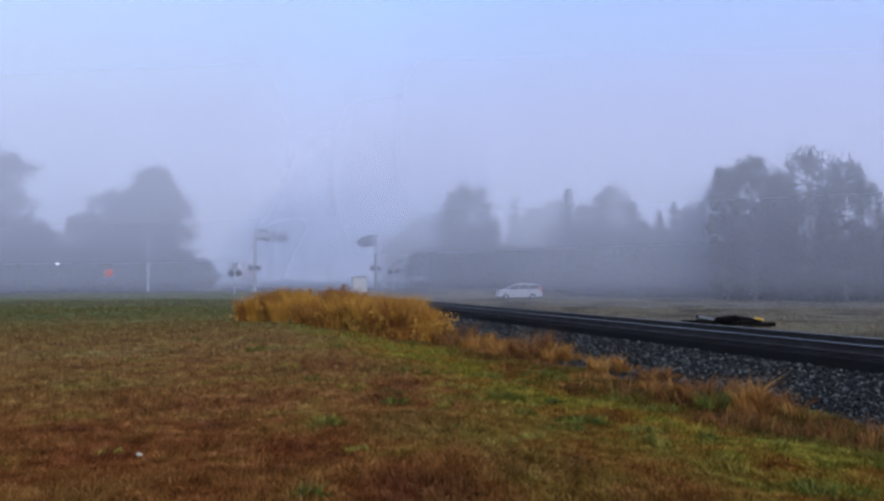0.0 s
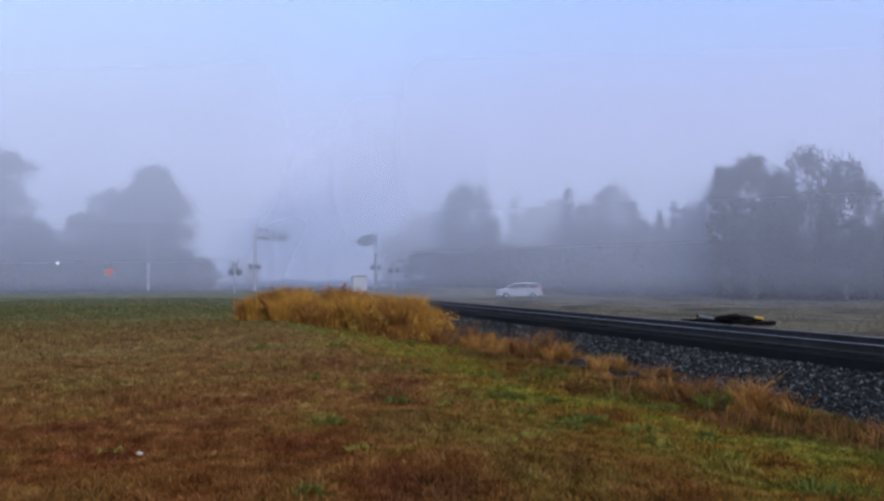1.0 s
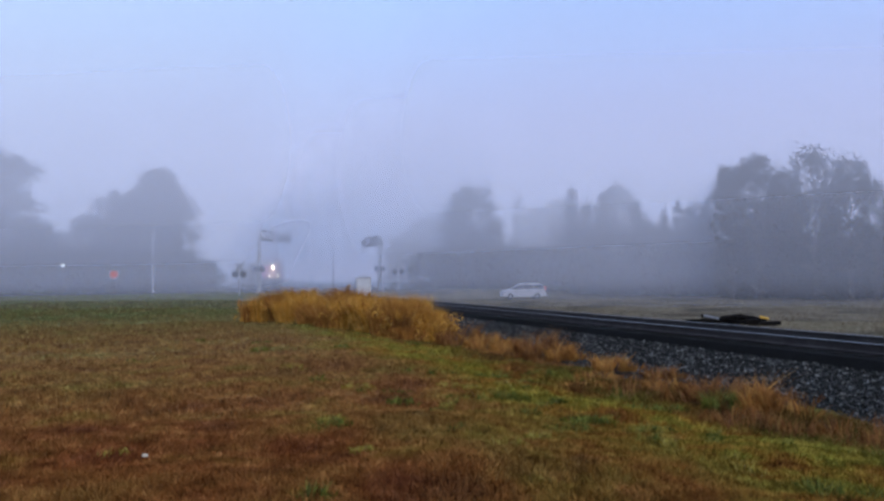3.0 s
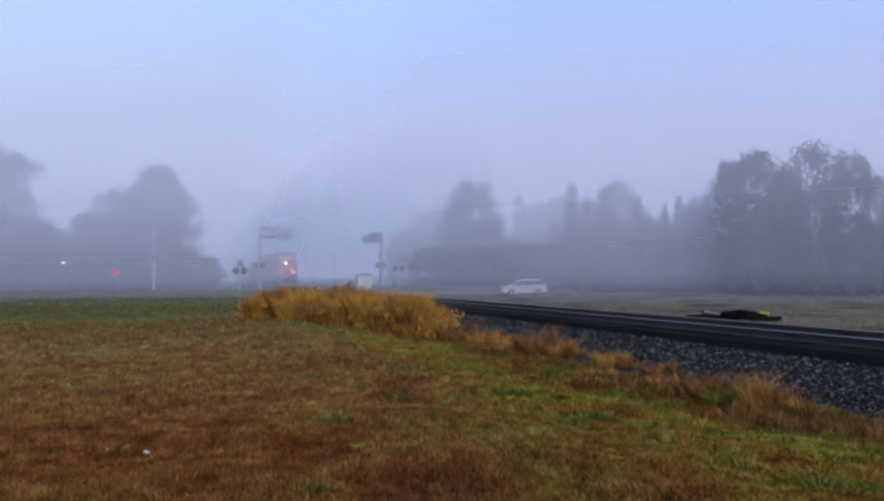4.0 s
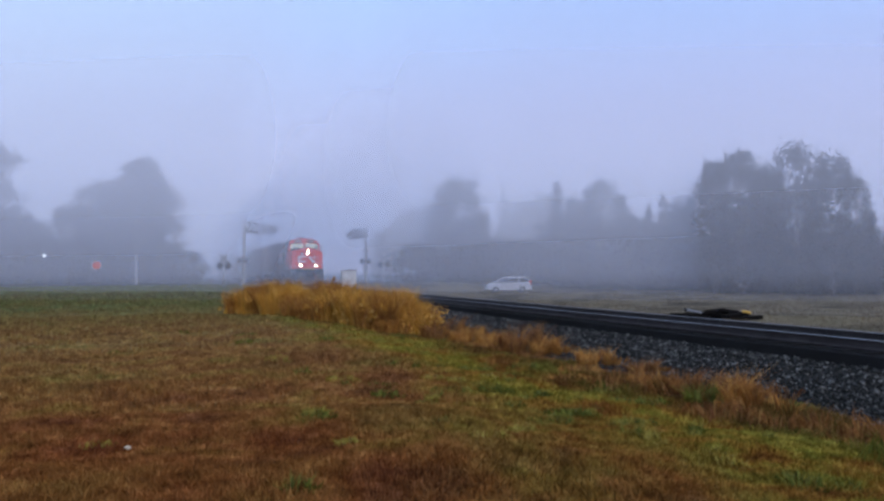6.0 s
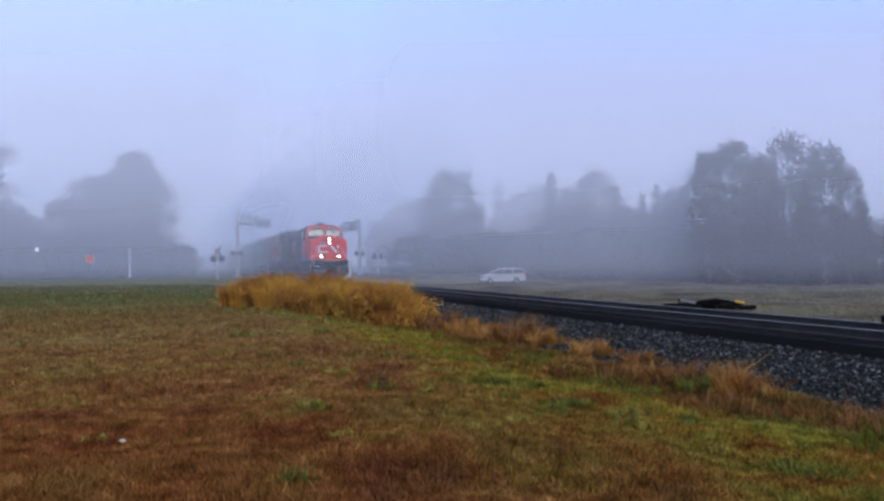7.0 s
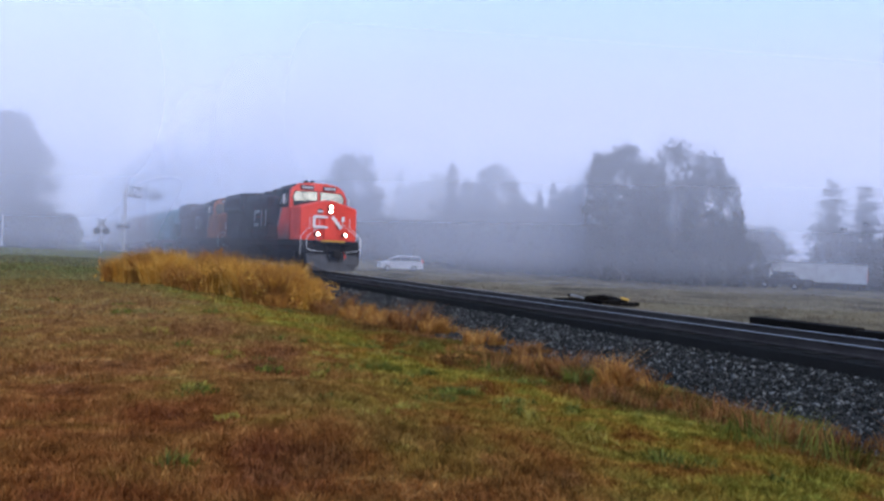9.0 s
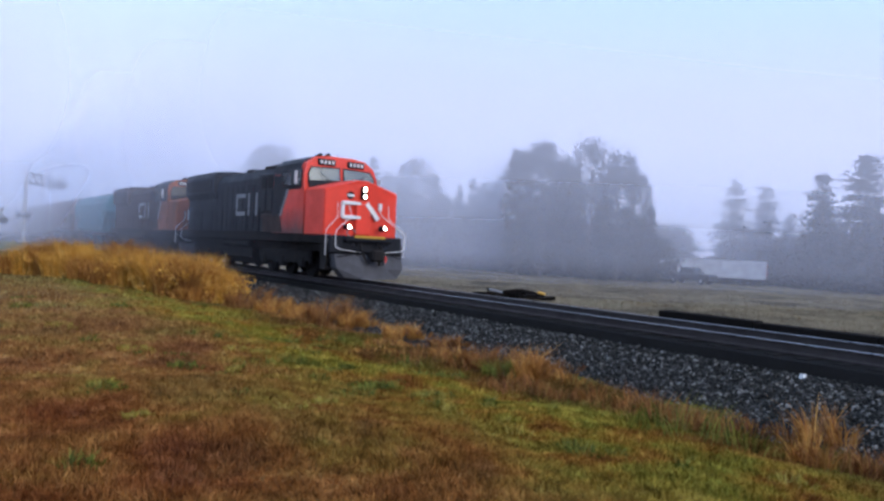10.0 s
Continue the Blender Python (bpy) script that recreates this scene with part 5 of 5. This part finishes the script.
def trailer():
    az, d = 35.6, 90
    x, y = polar(az, d)
    t = thing("trailer", "long white box trailer parked before spruces", "trailer", pose(x, y, gz(x, y), 0, 0, -az - 4))
    part("box", Shape().box(-5.8, 5.8, -1.2, 1.2, 0.75, 2.75, 0.05), OFF_WHITE, t)
    for k in np.arange(-5.4, 5.6, 0.85):
        part("rib", Shape().box(float(k) - 0.03, float(k) + 0.03, -1.225, -1.2, 0.8, 2.7), OFF_WHITE, t)
    part("chassis", Shape().box(-5.7, 5.7, -0.9, 0.9, 0.50, 0.745, 0.03), BLACK, t)
    part("roof", Shape().box(-5.85, 5.85, -1.26, 1.26, 2.752, 2.83, 0.02), SILVER, t)
    part("doorway", Shape().box(-5.3, -3.6, -1.24, -1.2, 0.8, 2.3), BLACK, t)
    for k in (3.6, 4.6):
        for s in (-1, 1):
            part("wheel", Shape().rod((k, s * 0.8, 0.42), (k, s * 1.1, 0.42), 0.42, 0.42, 16), TYRE, t)
    part("marker", Shape().box(5.8, 5.83, -1.0, 1.0, 0.9, 2.4), RED, t, "faded red rear panel")
    part("landing_leg", Shape().box(-4.0, -3.85, -0.8, -0.65, 0.0, 0.75).box(-4.0, -3.85, 0.65, 0.8, 0.0, 0.75), BLACK, t)


def dark_car():
    az, d = 34.2, 84
    x, y = polar(az, d)
    v = thing("pickup_truck", "dark pickup truck parked before a white trailer", "pickup truck", pose(x, y, gz(x, y) + 0.02, 0, 0, -az + 150))
    low = [(-2.6, 0.45), (-2.62, 0.95), (-2.4, 1.08), (-1.1, 1.15), (2.6, 1.10), (2.65, 0.5), (1.9, 0.40), (-1.9, 0.40)]
    glass = [(-1.2, 1.1), (-0.5, 1.72), (0.75, 1.74), (0.95, 1.1)]
    car_body(v, 5.3, 1.95, BLACK_CAR, (-1.7, 1.6), low, glass, 0.84)
    part("roof", Shape().box(-0.5, 0.8, -0.72, 0.72, 1.70, 1.80, 0.04), BLACK_CAR, v)


TYRE = painted("tyre_rubber", (0.02, 0.02, 0.021), (0.05, 0.045, 0.04), 0.5, 0.85)
SILVER_CAR = painted("silver_car_paint", (0.54, 0.54, 0.57), (0.35, 0.35, 0.35), 0.25, 0.3, 0.1)
BLACK_CAR = painted("dark_car_paint", (0.02, 0.022, 0.028), (0.05, 0.05, 0.05), 0.3, 0.3)
minivan()
scrap_pile()
rail_stack()
trailer()
dark_car()


# ======== ballast and ties ========
def bed_z(n):
    """The embankment's surface on its near side, by metres from the centre line."""
    return np.interp(n, [-5.8, -5.0, -2.2, -1.80], [-0.98, -0.72, -0.44, -0.38])


def build_stones():
    rng = np.random.default_rng(14)
    k = 88000
    n = rng.uniform(-5.6, -1.82, k)
    u = 1.5 + 46 * rng.uniform(0, 1, k) ** 1.4
    keep = n > -5.3 + 0.25 * np.sin(u * 1.3) + 0.15 * np.sin(u * 3.7)
    n, u = n[keep], u[keep]
    k = len(n)
    size = rng.uniform(0.016, 0.040, k) * (1 + 0.014 * u)
    base = np.array([(1, 0, 0), (-1, 0, 0), (0, 1, 0), (0, -1, 0), (0, 0, 1), (0, 0, -1)], float)
    tri = np.array([(0, 2, 4), (2, 1, 4), (1, 3, 4), (3, 0, 4), (2, 0, 5), (1, 2, 5), (3, 1, 5), (0, 3, 5)])
    v = base[None] * rng.uniform(0.6, 1.3, (k, 6, 1)) * size[:, None, None] + rng.normal(size=(k, 6, 3)) * size[:, None, None] * 0.25
    q = rng.normal(size=(k, 4))
    q /= np.linalg.norm(q, axis=1)[:, None]
    w, a, b, c = q.T
    rot = np.stack([1 - 2 * (b * b + c * c), 2 * (a * b - c * w), 2 * (a * c + b * w), 2 * (a * b + c * w), 1 - 2 * (a * a + c * c), 2 * (b * c - a * w),
                    2 * (a * c - b * w), 2 * (b * c + a * w), 1 - 2 * (a * a + b * b)], 1).reshape(k, 3, 3)
    v = np.einsum("kij,kvj->kvi", rot, v)
    n0 = n + TRACK_N
    v += np.stack([n0 * N.x + u * U.x, n0 * N.y + u * U.y, bed_z(n) + 0.012], 1)[:, None]
    f = (np.arange(k) * 6)[:, None, None] + tri[None]
    tagged(new("ballast_stones", raw_mesh("ballast_stones", v.reshape(-1, 3), f.reshape(-1, 3), STONE)), "loose dark grey crushed stone ballast", "ballast", kind="stuff")


def build_ties():
    me = Shape().box(-1.30, 1.30, -0.11, 0.11, -0.20, 0, 0.012).mesh("tie", TIE)
    rng = np.random.default_rng(6)
    for k in range(140):
        t = new("tie", me)
        t.matrix_basis = TRACK @ pose(rng.normal() * 0.02, -6 + k * 0.56 + rng.normal() * 0.015, -0.186, 0, 0, rng.normal() * 0.6)
        tagged(t, "dark creosoted wooden railway tie", "railway tie", "ties of the main line")


CREAM = painted("cream_stone", (0.62, 0.52, 0.36), (0.35, 0.28, 0.2), 0.4, 0.8)


def small_things():
    x, y = polar(-22.3, 7.25)
    ob = new("pale_stone", Shape().loft([[(math.cos(a) * r * 1.3, math.sin(a) * r, z) for a in np.arange(0, 6.2, 0.9)] for r, z in ((0.014, 0), (0.024, 0.012), (0.019, 0.026), (0.006, 0.031))]).mesh("pale_stone", CREAM))
    ob.matrix_basis = pose(x, y, gz(x, y) + 0.035, 10, 15, 30)
    tagged(ob, "small pale stone lying in the grass", "stone")
    p = nu(TRACK_N - 2.0, 5.9)
    ob = new("paper_scrap", Shape().loft([[(-0.06, -0.05, 0), (0.07, -0.04, 0.01), (0.06, 0.05, 0.02), (-0.05, 0.06, 0.0)], [(-0.05, -0.04, 0.09), (0.05, -0.05, 0.10), (0.06, 0.04, 0.08), (-0.04, 0.04, 0.11)]]).mesh("paper_scrap", WHITE))
    ob.matrix_basis = pose(p.x, p.y, float(bed_z(-2.0)) + 0.02, 0, 0, 20) @ Matrix.Scale(0.7, 4)
    tagged(ob, "crumpled white paper scrap on the ballast", "litter")


build_stones()
small_things()
build_ties()


# ======== what moves ========
RUN = [(0.0, 154.0), (1.0, 140.4), (2.5, 119.6), (4.5, 91.6), (5.5, 77.9), (7.5, 52.9), (8.0, 46.9), (8.5, 40.8), (9.0, 34.9), (9.5, 29.0), (10.0, 23.1)]


def motions():
    for car, behind in TRAIN:
        walk(car, [(t, TRACK @ pose(0, s + behind, 0)) for t, s in RUN])

    # every wheelset rolls along its rail
    times, places = [r[0] for r in RUN], [r[1] for r in RUN]
    turned = [(i / 30, math.degrees((places[0] - float(np.interp(i / 30, times, places))) / 0.53)) for i in range(301)]
    for car, behind in TRAIN:
        for k, ws in enumerate(o for o in car.children_recursive if o.name.startswith("wheelset")):
            hub = Matrix.Translation(ws.location)
            walk(ws, [(t, hub @ pose(0, 0, 0, a + 17 * k)) for t, a in turned])


motions()
